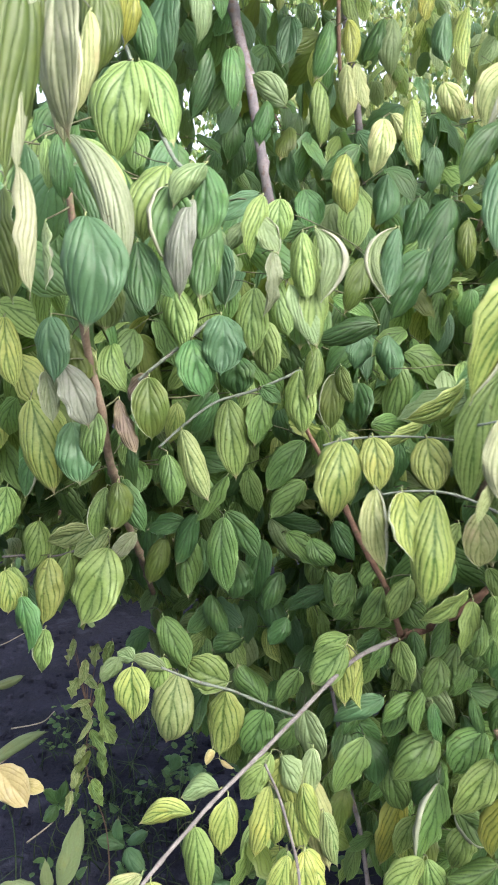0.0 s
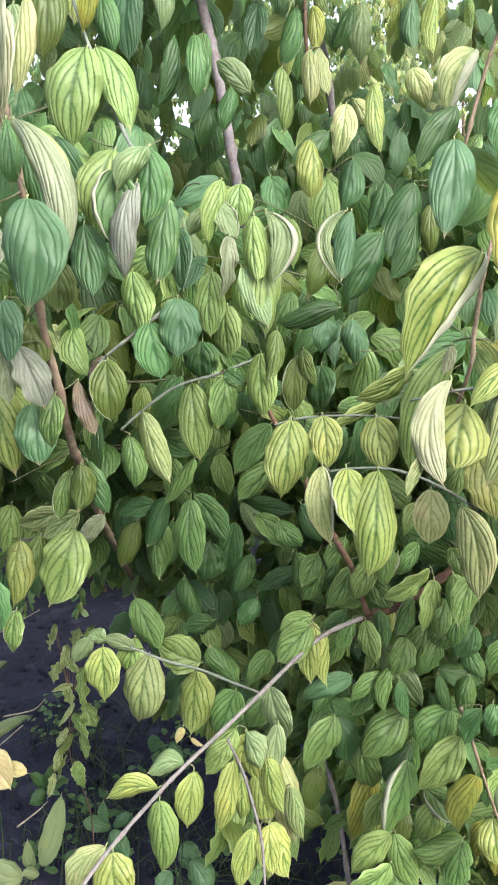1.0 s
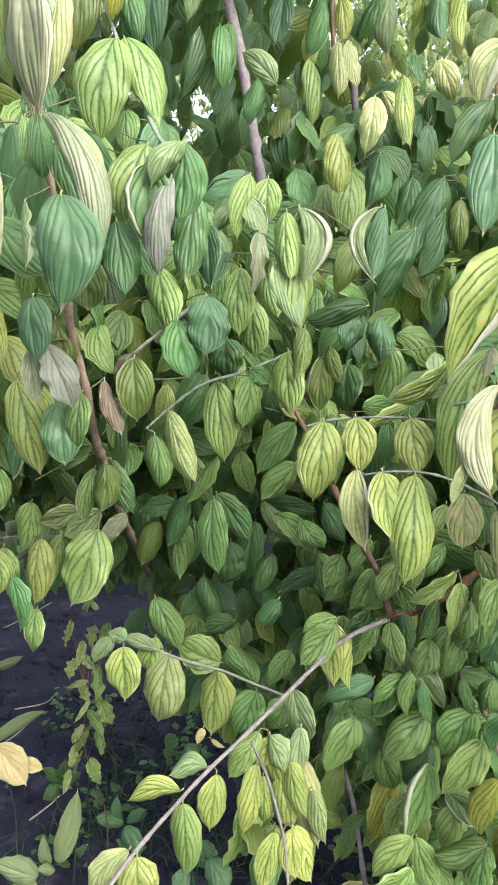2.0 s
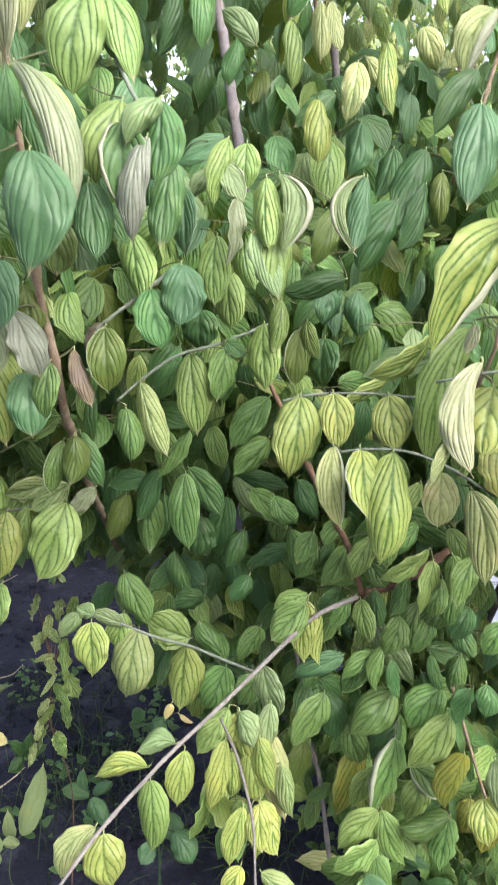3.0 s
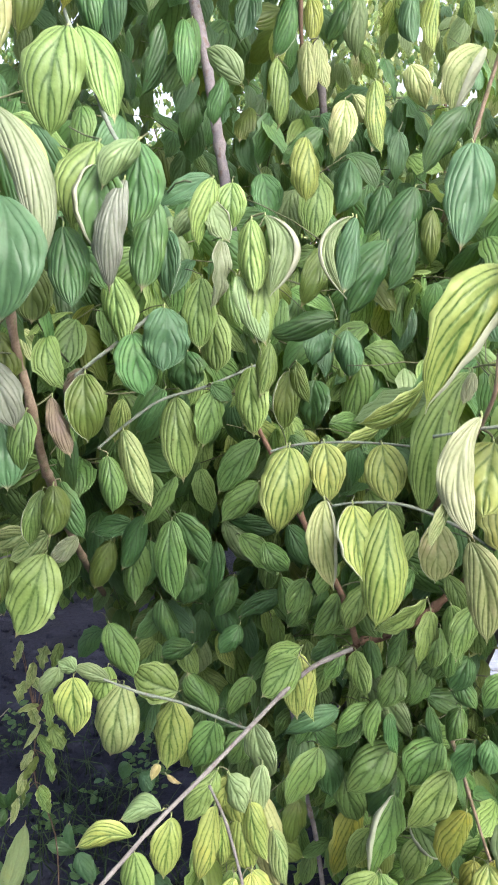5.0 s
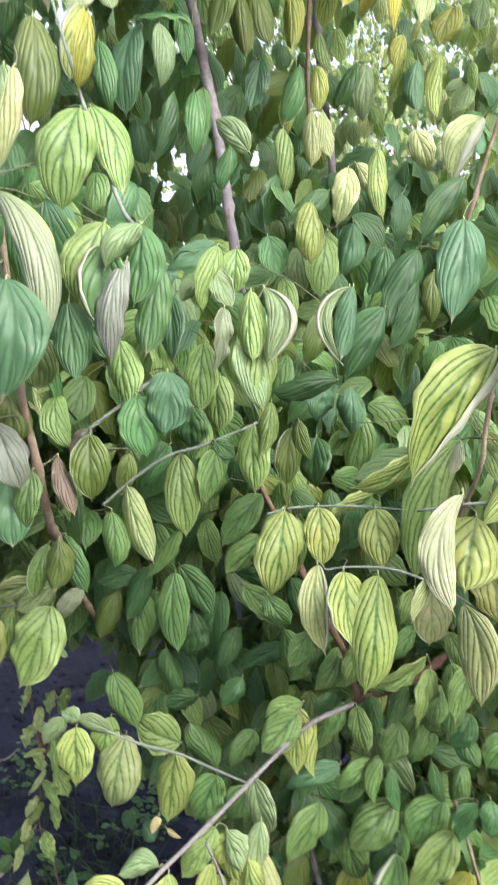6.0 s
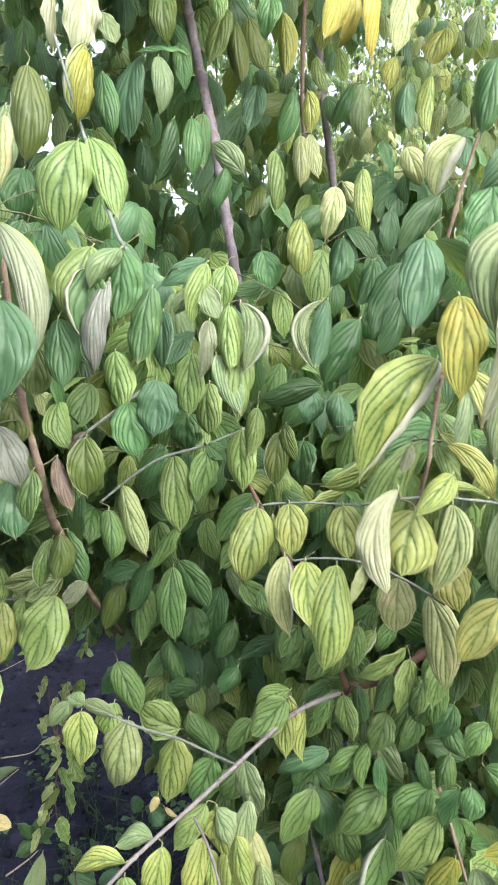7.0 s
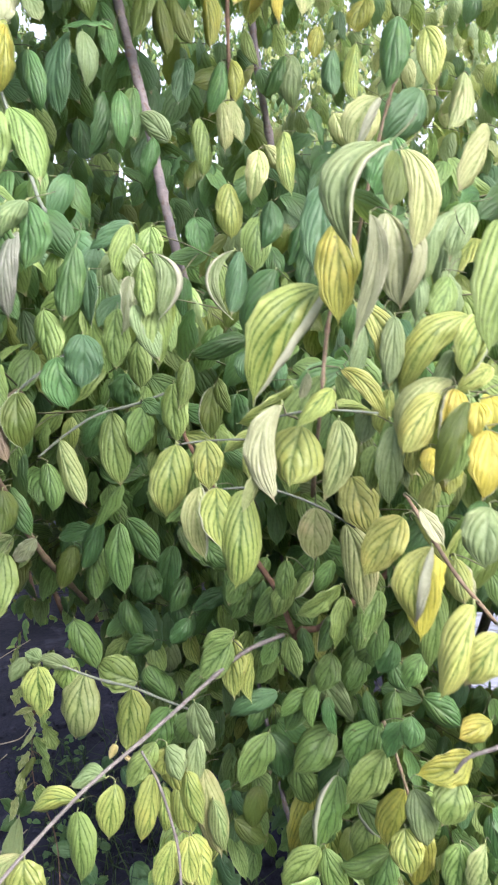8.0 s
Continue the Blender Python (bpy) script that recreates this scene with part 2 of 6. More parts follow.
def smooth_line(points, steps=5):
    """A Catmull-Rom line through points that may carry a radius."""
    p = np.array(points, float)
    p = np.vstack([2 * p[0] - p[1], p, 2 * p[-1] - p[-2]])
    out = []
    for k in range(1, len(p) - 2):
        for s in np.arange(steps) / steps:
            a, b, c, d = p[k - 1 : k + 3]
            out.append(0.5 * (2 * b + (c - a) * s + (2 * a - 5 * b + 4 * c - d) * s * s + (3 * b - a - 3 * c + d) * s**3))
    return np.array(out + [p[-2]])


def tube_arrays(line, radii, sides=8, knots=None, seed=0):
    """Vertices and faces of a tapering round stem with swollen nodes."""
    rng = np.random.default_rng(seed)
    n = len(line)
    way = np.gradient(line, axis=0)
    way /= np.linalg.norm(way, axis=1)[:, None] + 1e-9
    ref = np.array([0.3, -0.9, 0.2])
    a = np.cross(way, ref)
    a /= np.linalg.norm(a, axis=1)[:, None] + 1e-9
    b = np.cross(way, a)
    t = np.arange(sides) / sides * 2 * np.pi
    r = np.array(radii)[:, None] * (1 + 0.07 * rng.standard_normal((n, sides)))
    if knots:
        r *= (1 + 0.3 * (np.arange(n) % knots == 0))[:, None]
    v = line[:, None] + r[..., None] * (np.cos(t)[None, :, None] * a[:, None] + np.sin(t)[None, :, None] * b[:, None])
    faces = []
    for i in range(n - 1):
        for j in range(sides):
            k = (j + 1) % sides
            faces.append((i * sides + j, i * sides + k, (i + 1) * sides + k, (i + 1) * sides + j))
    faces.append(tuple(range(sides))[::-1])
    faces.append(tuple((n - 1) * sides + j for j in range(sides)))
    return v.reshape(-1, 3), faces


def mesh_from(name, chunks, smooth=True):
    """One mesh out of several (vertices, faces) pairs."""
    verts, faces, at = [], [], 0
    for v, f in chunks:
        verts.append(v)
        faces += [tuple(i + at for i in face) for face in f]
        at += len(v)
    data = bpy.data.meshes.new(name)
    data.from_pydata(np.concatenate(verts).tolist(), [], faces)
    data.polygons.foreach_set("use_smooth", np.full(len(faces), smooth))
    return data


# half-width of a dogwood leaf along its length: broad below the middle, drawn out to a fine tip
def half_width(v, slim=0.0):
    """Half the width of a blade along its length: an ellipse that ends in a short drawn-out point."""
    w = np.clip(v / 0.94, 0, 1)
    body = np.sin(np.pi * w ** (0.87 - 0.07 * slim)) ** (0.61 + 0.09 * slim)
    point = 0.26 * np.clip((1 - v) / 0.18, 0, 1) ** 1.2
    return np.sqrt(body**2 + np.where(v > 0.5, point, 0.0) ** 2) * np.clip((1 - v) / 0.015, 0, 1) + 0.006


def rows_along(nv):
    """Rows of a blade, closer together at the foot and the tip."""
    t = np.linspace(0, 1, nv)
    return 0.45 * t + 0.55 * (0.5 - 0.5 * np.cos(np.pi * t))


def leaf_points(foot, tip, width, face, bow, sweep, fold, wave, phase, curl, twist, ns, nv, roll=(1.0, 1.0)):
    """A grid of points of a leaf blade: nv rows from foot to tip, ns columns from edge to edge."""
    foot, tip = np.array(foot, float), np.array(tip, float)
    axis = tip - foot
    length = np.linalg.norm(axis)
    axis /= length
    side = np.cross(axis, face)
    side /= np.linalg.norm(side)
    out = np.cross(side, axis)
    v = rows_along(nv)
    half = half_width(v, np.sin(5 * phase)) * width / 2
    hump = 2.8 * v**0.62 * (1 - v)
    lean = v**0.8 * (1 - v) * 2.4
    spine = foot + length * (v[:, None] * axis + (bow * hump - curl * v**5 + 0.3 * curl * v)[:, None] * out + (sweep * lean + 0.05 * np.sin(2.3 * phase) * v**6)[:, None] * side)
    turn = twist * (v - 0.35)[:, None]
    side, out = np.cos(turn) * side + np.sin(turn) * out, np.cos(turn) * out - np.sin(turn) * side
    u = np.linspace(-1, 1, ns)
    bend = np.where(u < 0, fold[0], fold[1])
    # a margin may roll over onto the blade and show its pale underside
    start = np.where(u < 0, roll[0], roll[1])
    over = np.clip(np.abs(u) - start, 0, None)
    angle = np.minimum(over / 0.05, np.pi)
    reach = np.where(over > 0, start + 0.05 * np.sin(angle) - 2.5 * np.clip(over - 0.05 * np.pi, 0, None), np.abs(u))
    lift = 0.05 * (1 - np.cos(angle)) + 0.1 * np.clip(over - 0.05 * np.pi, 0, None)
    crumple = 0.06 * np.sin(v * 9 + 2 * phase)[:, None] * np.cos(u * 2.6 + phase)[None, :] + 0.03 * np.sin(v * 23 + phase)[:, None] * np.cos(u * 5)[None, :]
    # each half swells up from the sunken rib before it falls away; the blade is puckered along its side veins
    groove = 0.55 * reach * (1 - reach) * (0.4 + 0.6 * np.sin(np.pi * v))[:, None]
    along = v[:, None] + 0.62 * np.log(1 - 0.90 * np.minimum(reach, 1.0))[None, :]
    pucker = 0.035 * np.cos(2 * np.pi * (along * 3.4 + phase)) * np.clip(reach * 2.5, 0, 1) * np.sin(np.pi * v)[:, None]
    rise = (bend * reach ** 1.7 + lift)[None, :] + groove + pucker + crumple + wave * (reach**3)[None, :] * np.sin(v * 19 + phase + 1.9 * np.sign(u)[None, :].T).T
    spread = np.sqrt(np.clip(1 - (bend * 0.75) ** 2, 0.3, 1))[None, :]
    # the margin swings in and out gently
    edge = 1 + (0.022 * np.sin(v * 27 + phase) + 0.022 * np.sin(v * 12 + 3 * phase))[:, None] * (np.abs(u) ** 4)[None, :]
    grid = spine[:, None] + (half[:, None] * (np.sign(u) * reach)[None, :] * spread * edge)[..., None] * side[:, None] + (half[:, None] * rise)[..., None] * out[:, None]
    return grid, out[nv // 2]


def split_faces(ns, nv, start=0, flip=False):
    """Triangles of a grid, cut along the same diagonals on both sides of a blade."""
    f = []
    for a, b, c, d in grid_faces(ns, nv, start):
        f += [(c, b, a), (d, c, a)] if flip else [(a, b, c), (a, c, d)]
    return f


def grid_faces(ns, nv, start=0, flip=False):
    f = []
    for i in range(nv - 1):
        for j in range(ns - 1):
            q = (start + i * ns + j, start + i * ns + j + 1, start + (i + 1) * ns + j + 1, start + (i + 1) * ns + j)
            f.append(q[::-1] if flip else q)
    return f


def grid_uv(ns, nv):
    u, v = np.meshgrid(np.linspace(0, 1, ns), rows_along(nv))
    return np.stack([u, v], -1).reshape(-1, 2)


def leaf_mesh(foot, tip, width, face, bow, sweep, rng, stalk_to, thick=0.0005, ns=15, nv=29, roll=0.0, crisp=0.0):
    """A leaf with an upper and a lower skin and a short stalk. Slots: upper side, underside, stalk."""
    droop = rng.uniform(-0.75, 0.05)
    fold, wave = (droop + rng.uniform(-0.35, 0.3), droop + rng.uniform(-0.35, 0.3)), rng.uniform(0.04, 0.16)
    curl = rng.uniform(-0.12, 0.24)
    if crisp:
        # withered: folded up and crumpled
        fold, wave, curl = (rng.uniform(-1.1, 0.9), rng.uniform(-1.1, 0.9)), crisp * rng.uniform(0.4, 0.8), crisp * rng.uniform(-0.4, 0.6)
    rolled = [1.0, 1.0]
    if roll:
        rolled[0 if roll > 0 else 1] = abs(roll)
        width *= 2 / (1.05 + abs(roll))
        fold, ns = (-0.15, -0.15), 19
    elif rng.random() < 0.06:
        rolled[rng.choice((0, 1))] = rng.uniform(0.78, 0.92)
    grid, out = leaf_points(foot, tip, width, face, bow, sweep, fold, wave, rng.uniform(0, 6), curl, rng.uniform(-1.0, 1.0), ns, nv, rolled)
    top = grid.reshape(-1, 3)
    normal = np.cross(np.gradient(grid, axis=1), np.gradient(grid, axis=0))
    normal /= np.linalg.norm(normal, axis=2)[..., None] + 1e-12
    if (normal[nv // 2, ns // 2] @ out) < 0:
        normal = -normal
    low = top - thick * normal.reshape(-1, 3)
    faces = split_faces(ns, nv) + split_faces(ns, nv, ns * nv, True)
    slots = [0] * (2 * (ns - 1) * (nv - 1)) + [1] * (2 * (ns - 1) * (nv - 1))
    # the rim joins the two skins
    ring = [j for j in range(ns)] + [i * ns + ns - 1 for i in range(1, nv)] + [(nv - 1) * ns + j for j in range(ns - 2, -1, -1)] + [i * ns for i in range(nv - 2, 0, -1)]
    for a, b in zip(ring, ring[1:] + ring[:1]):
        faces.append((b, a, a + ns * nv, b + ns * nv))
    slots += [1] * len(ring)
    start = np.array(stalk_to)
    line = smooth_line([start, 0.5 * (start + grid[0, ns // 2]) + (0, 0, 0.0004), grid[0, ns // 2], grid[2, ns // 2] - 0.0008 * out], 3)
    sv, sf = tube_arrays(line, np.linspace(0.0010, 0.0006, len(line)), 5)
    faces += [tuple(i + 2 * ns * nv for i in f) for f in sf]
    faces.append((2 * ns * nv + len(sv) - 1, 2 * ns * nv + len(sv) - 2, ns * nv + 2 * ns + ns // 2))
    slots += [2] * (len(sf) + 1)
    data = bpy.data.meshes.new("leaf")
    data.from_pydata(np.concatenate([top, low, sv]).tolist(), [], faces)
    data.polygons.foreach_set("use_smooth", np.full(len(faces), True))
    data.polygons.foreach_set("material_index", np.array(slots, dtype=np.int32))
    uv = np.concatenate([grid_uv(ns, nv), grid_uv(ns, nv), np.full((len(sv), 2), 0.5)])
    loops = np.empty(len(data.loops), dtype=np.int32)
    data.loops.foreach_get("vertex_index", loops)
    data.uv_layers.new(name="UVMap").data.foreach_set("uv", uv[loops].ravel())
    return data


def foliage_mesh(name, leaves, kinds, ns=5, nv=10):
    """Many leaves in one mesh. Each leaf: foot, tip, width, face, bow, sweep, fold, wave, phase, curl, kind."""
    verts, faces, slots, uvs, at = [], [], [], [], 0
    uv, base = grid_uv(ns, nv), np.array(grid_faces(ns, nv))
    for *shape, kind in leaves:
        grid, _ = leaf_points(*shape, ns, nv)
        verts.append(grid.reshape(-1, 3))
        faces.append(base + at)
        slots.append(np.full(len(base), kind, dtype=np.int32))
        uvs.append(uv)
        at += ns * nv
    data = bpy.data.meshes.new(name)
    faces = np.concatenate(faces)
    verts = np.concatenate(verts)
    data.vertices.add(len(verts))
    data.vertices.foreach_set("co", verts.ravel())
    data.loops.add(faces.size)
    data.loops.foreach_set("vertex_index", faces.ravel().astype(np.int32))
    data.polygons.add(len(faces))
    data.polygons.foreach_set("loop_start", (np.arange(len(faces)) * 4).astype(np.int32))
    data.polygons.foreach_set("material_index", np.concatenate(slots))
    data.polygons.foreach_set("use_smooth", np.full(len(faces), True))
    data.uv_layers.new(name="UVMap").data.foreach_set("uv", np.concatenate(uvs)[faces.ravel()].ravel())
    data.update(calc_edges=True)
    data.validate()
    return data


# Stems and twigs: bark, then points with their radius.
STEMS = {}
STEMS["left_stem"] = ("brown", [(-0.230, 0.679, 1.817, 0.0027), (-0.220, 0.662, 1.716, 0.0029), (-0.214, 0.675, 1.669, 0.0033), (-0.211, 0.687, 1.620, 0.0034), (-0.210, 0.728, 1.499, 0.0040), (-0.202, 0.747, 1.435, 0.0044), (-0.202, 0.794, 1.362, 0.0048), (-0.204, 0.838, 1.327, 0.0051), (-0.206, 0.916, 1.257, 0.0048), (-0.202, 0.986, 1.193, 0.0044), (-0.213, 1.096, 1.131, 0.0045), (-0.233, 1.325, 1.002, 0.0049)])
STEMS["tall_stem"] = ("grey", [(-0.124, 1.208, 2.214, 0.0076), (-0.109, 1.195, 2.108, 0.0076), (-0.093, 1.187, 2.037, 0.0076), (-0.072, 1.177, 1.949, 0.0080), (-0.055, 1.168, 1.878, 0.0080), (-0.036, 1.166, 1.774, 0.0077), (-0.018, 1.185, 1.679, 0.0079), (0.006, 1.290, 1.541, 0.0082), (0.035, 1.419, 1.359, 0.0085)])
STEMS["far_stem"] = ("grey", [(0.087, 1.520, 2.382, 0.0078), (0.108, 1.478, 2.197, 0.0077), (0.118, 1.466, 2.099, 0.0077), (0.126, 1.458, 2.034, 0.0071), (0.147, 1.464, 1.920, 0.0072), (0.168, 1.479, 1.792, 0.0068), (0.202, 1.506, 1.591, 0.0071)])
STEMS["thin_dark_stem"] = ("dark", [(0.082, 1.215, 2.202, 0.0036), (0.078, 1.199, 2.077, 0.0036), (0.081, 1.192, 1.939, 0.0032), (0.094, 1.233, 1.862, 0.0033)])
STEMS["pale_twig"] = ("pale", [(-0.234, 0.917, 1.941, 0.0017), (-0.193, 0.884, 1.828, 0.0020), (-0.164, 0.856, 1.760, 0.0020), (-0.128, 0.798, 1.686, 0.0022), (-0.094, 0.714, 1.651, 0.0020)])
STEMS["side_twig_low"] = ("pale", [(-0.168, 0.792, 1.453, 0.0019), (-0.148, 0.795, 1.470, 0.0019), (-0.128, 0.809, 1.487, 0.0019), (-0.094, 0.857, 1.519, 0.0020)])
STEMS["arc_twig"] = ("pale", [(-0.150, 0.818, 1.374, 0.0013), (-0.120, 0.844, 1.400, 0.0017), (-0.087, 0.879, 1.421, 0.0017), (-0.038, 0.923, 1.433, 0.0018), (0.022, 0.980, 1.455, 0.0019)])
STEMS["diagonal_twig"] = ("white", [(-0.184, 0.616, 0.911, 0.0019), (-0.149, 0.673, 0.936, 0.0022), (-0.099, 0.712, 0.978, 0.0023), (-0.073, 0.737, 0.994, 0.0024), (-0.016, 0.794, 1.021, 0.0025), (0.054, 0.864, 1.057, 0.0027), (0.101, 0.900, 1.082, 0.0030), (0.156, 0.924, 1.097, 0.0032)])
STEMS["hanging_side_twig"] = ("pale", [(-0.162, 0.910, 1.057, 0.0015), (-0.114, 0.926, 1.029, 0.0020), (-0.069, 0.943, 1.008, 0.0020), (-0.020, 0.940, 0.989, 0.0020), (0.043, 0.919, 0.976, 0.0020)])
STEMS["brown_stem_upper"] = ("russet", [(0.023, 0.900, 1.397, 0.0022), (0.027, 0.900, 1.382, 0.0026), (0.058, 0.910, 1.325, 0.0030), (0.094, 0.920, 1.249, 0.0042), (0.118, 0.930, 1.205, 0.0040), (0.145, 0.950, 1.156, 0.0042), (0.169, 0.972, 1.087, 0.0046), (0.172, 0.972, 1.080, 0.0048)])
STEMS["brown_limb"] = ("russet", [(0.164, 1.121, 0.955, 0.0049), (0.177, 1.000, 1.066, 0.0050), (0.211, 1.003, 1.075, 0.0053), (0.238, 0.951, 1.120, 0.0056), (0.277, 0.957, 1.149, 0.0053), (0.346, 0.988, 1.195, 0.0048)])
STEMS["front_twig"] = ("pale", [(0.027, 0.694, 1.399, 0.0011), (0.049, 0.696, 1.405, 0.0011), (0.082, 0.697, 1.408, 0.0011), (0.126, 0.698, 1.408, 0.0011), (0.181, 0.718, 1.400, 0.0011)])
STEMS["lower_front_twig"] = ("pale", [(0.078, 0.648, 1.362, 0.0010), (0.099, 0.649, 1.365, 0.0010), (0.130, 0.649, 1.365, 0.0013), (0.156, 0.649, 1.359, 0.0013), (0.190, 0.657, 1.343, 0.0013), (0.227, 0.663, 1.320, 0.0013)])
STEMS["drooping_twig"] = ("white", [(-0.023, 0.762, 1.014, 0.0013), (-0.006, 0.773, 0.967, 0.0017), (0.008, 0.774, 0.917, 0.0017), (0.019, 0.766, 0.870, 0.0017), (0.024, 0.742, 0.798, 0.0013)])
STEMS["back_sucker"] = ("grey", [(0.103, 1.308, 0.875, 0.0038), (0.155, 1.281, 0.620, 0.0045), (0.175, 1.266, 0.538, 0.0045), (0.209, 1.257, 0.328, 0.0045)])
STEMS["right_twig"] = ("brown", [(0.207, 0.616, 1.569, 0.0017), (0.195, 0.600, 1.531, 0.0019), (0.190, 0.595, 1.493, 0.0019), (0.187, 0.600, 1.453, 0.0017), (0.186, 0.717, 1.342, 0.0021)])
STEMS["right_spray"] = ("pale", [(0.127, 0.536, 1.442, 0.0009), (0.158, 0.518, 1.452, 0.0011), (0.189, 0.510, 1.455, 0.0010), (0.227, 0.511, 1.452, 0.0010)])
STEMS["low_right_spray"] = ("brown", [(0.249, 0.514, 1.386, 0.0014), (0.268, 0.510, 1.355, 0.0016), (0.288, 0.496, 1.322, 0.0016), (0.319, 0.493, 1.284, 0.0016)])
STEMS["upper_right_twig"] = ("brown", [(0.333, 0.995, 1.895, 0.0022), (0.315, 0.999, 1.857, 0.0023), (0.297, 1.000, 1.791, 0.0027), (0.283, 1.002, 1.727, 0.0027), (0.272, 1.062, 1.650, 0.0029)])
STEMS["low_right_twig"] = ("brown", [(0.301, 0.934, 0.960, 0.0025), (0.319, 0.929, 0.911, 0.0025), (0.337, 0.901, 0.850, 0.0020), (0.355, 0.896, 0.802, 0.0020)])
STEMS["outer_right_twig"] = ("white", [(0.409, 0.745, 1.030, 0.0027), (0.375, 0.752, 1.013, 0.0024), (0.360, 0.759, 0.989, 0.0020)])
STEMS["left_pale_twig"] = ("white", [(-0.413, 1.027, 1.170, 0.0017), (-0.372, 1.019, 1.176, 0.0017), (-0.331, 1.010, 1.178, 0.0017), (-0.276, 0.995, 1.198, 0.0012)])
# Leaves of the front of the shrub, spray by spray: foot, tip, width, turn, bow, sweep and colour.
# Some colours make up for the light or shade a leaf hangs in.
SPRAYS = []
SPRAYS.append([
    (-0.342, 0.895, 1.161, -0.327, 0.881, 1.090, 0.035, -4, 0.07, 0.00, "G", 0),
    (-0.157, 0.700, 0.921, -0.197, 0.688, 0.863, 0.031, 7, 0.20, 0.20, "PY", 0),
    (-0.110, 0.789, 0.930, -0.174, 0.785, 0.916, 0.033, -6, 0.20, 0.22, "Y", 0),
    (-0.143, 0.673, 0.936, -0.133, 0.662, 0.878, 0.046, -11, 0.10, 0.00, "Y", 0),
    (-0.078, 0.801, 0.954, -0.126, 0.798, 0.945, 0.032, -8, 0.06, 0.16, "PG", 0),
])
SPRAYS.append([
    (-0.103, 0.751, 0.941, -0.098, 0.734, 0.853, 0.040, 4, 0.03, 0.00, "YG", 0),
    (-0.067, 0.800, 0.946, -0.075, 0.786, 0.877, 0.039, -10, 0.11, 0.00, "Y", 0),
    (-0.023, 0.808, 0.983, -0.053, 0.799, 0.942, 0.030, -3, 0.07, 0.00, "YG", 0),
    (-0.017, 0.803, 0.959, -0.026, 0.786, 0.870, 0.036, -24, 0.05, 0.00, "Y", 0),
    (-0.009, 0.832, 0.922, -0.008, 0.820, 0.858, 0.028, -5, 0.06, 0.00, "Y", 0),
])
SPRAYS.append([
    (-0.001, 0.819, 0.849, -0.005, 0.806, 0.783, 0.035, -4, 0.04, 0.00, "YG", 0),
    (0.035, 0.811, 0.859, 0.027, 0.799, 0.794, 0.036, -12, 0.10, 0.00, "Y", 0),
    (0.030, 0.812, 0.866, 0.054, 0.800, 0.798, 0.040, -11, 0.11, 0.00, "Y", 0),
    (0.006, 0.812, 0.866, -0.010, 0.800, 0.806, 0.028, -1, 0.03, 0.00, "YG", 0),
    (0.042, 0.874, 0.921, 0.071, 0.853, 0.805, 0.049, -8, 0.04, 0.00, "PY", 0),
])
SPRAYS.append([
    (0.012, 0.824, 0.930, 0.031, 0.812, 0.862, 0.040, 7, 0.08, 0.00, "Y", 0),
    (0.025, 0.819, 0.952, 0.046, 0.806, 0.882, 0.038, 5, 0.09, 0.00, "Y", 0),
    (-0.003, 0.833, 0.979, 0.016, 0.821, 0.911, 0.040, -4, 0.04, 0.00, "Y", 0),
    (-0.002, 0.824, 0.982, -0.010, 0.817, 0.947, 0.035, -11, 0.03, 0.00, "Y", 0),
    (0.030, 0.883, 1.015, 0.054, 0.870, 0.945, 0.039, -12, 0.04, 0.00, "PG", 0),
])
SPRAYS.append([
    (-0.319, 0.916, 1.107, -0.323, 0.904, 1.047, 0.033, -4, 0.12, 0.00, "YG", 0),
    (-0.227, 0.946, 1.053, -0.252, 0.939, 1.018, 0.029, -4, 0.10, 0.00, "PG", 0),
    (-0.205, 0.946, 1.050, -0.230, 0.948, 1.061, 0.026, -9, 0.05, 0.00, "PG", 0),
    (-0.208, 0.944, 1.041, -0.202, 0.930, 0.965, 0.052, 0, 0.10, 0.00, "Y", 0),
    (-0.161, 0.945, 1.037, -0.209, 0.947, 1.056, 0.024, -7, 0.08, 0.00, "PG", 0),
])
SPRAYS.append([
    (-0.168, 0.976, 1.040, -0.177, 0.965, 0.989, 0.041, -6, 0.08, 0.00, "YG", 0),
    (-0.175, 1.027, 1.080, -0.140, 1.012, 1.002, 0.046, -2, 0.12, 0.00, "SG", 0),
    (-0.146, 0.971, 1.017, -0.160, 0.951, 0.915, 0.064, -1, 0.12, 0.00, "PV", 0),
    (-0.075, 1.012, 0.984, -0.142, 1.016, 1.012, 0.059, -12, 0.04, 0.00, "YG", 0),
    (-0.094, 0.926, 0.928, -0.102, 0.922, 0.905, 0.015, 3, 0.09, 0.00, "DY", 0),
])
SPRAYS.append([
    (-0.082, 0.922, 0.914, -0.062, 0.919, 0.904, 0.009, -44, 0.04, 0.00, "DY", 0),
    (-0.020, 0.978, 0.957, -0.044, 0.965, 0.890, 0.054, -2, 0.03, 0.00, "SG", 0),
    (-0.077, 0.980, 0.986, -0.081, 0.962, 0.894, 0.056, 5, 0.03, 0.00, "Y", 0),
    (0.021, 0.926, 0.978, -0.001, 0.917, 0.932, 0.039, -12, 0.11, 0.00, "SG", 0),
    (0.032, 1.043, 0.989, -0.000, 1.031, 0.933, 0.040, -11, 0.05, 0.00, "SG", 0),
])
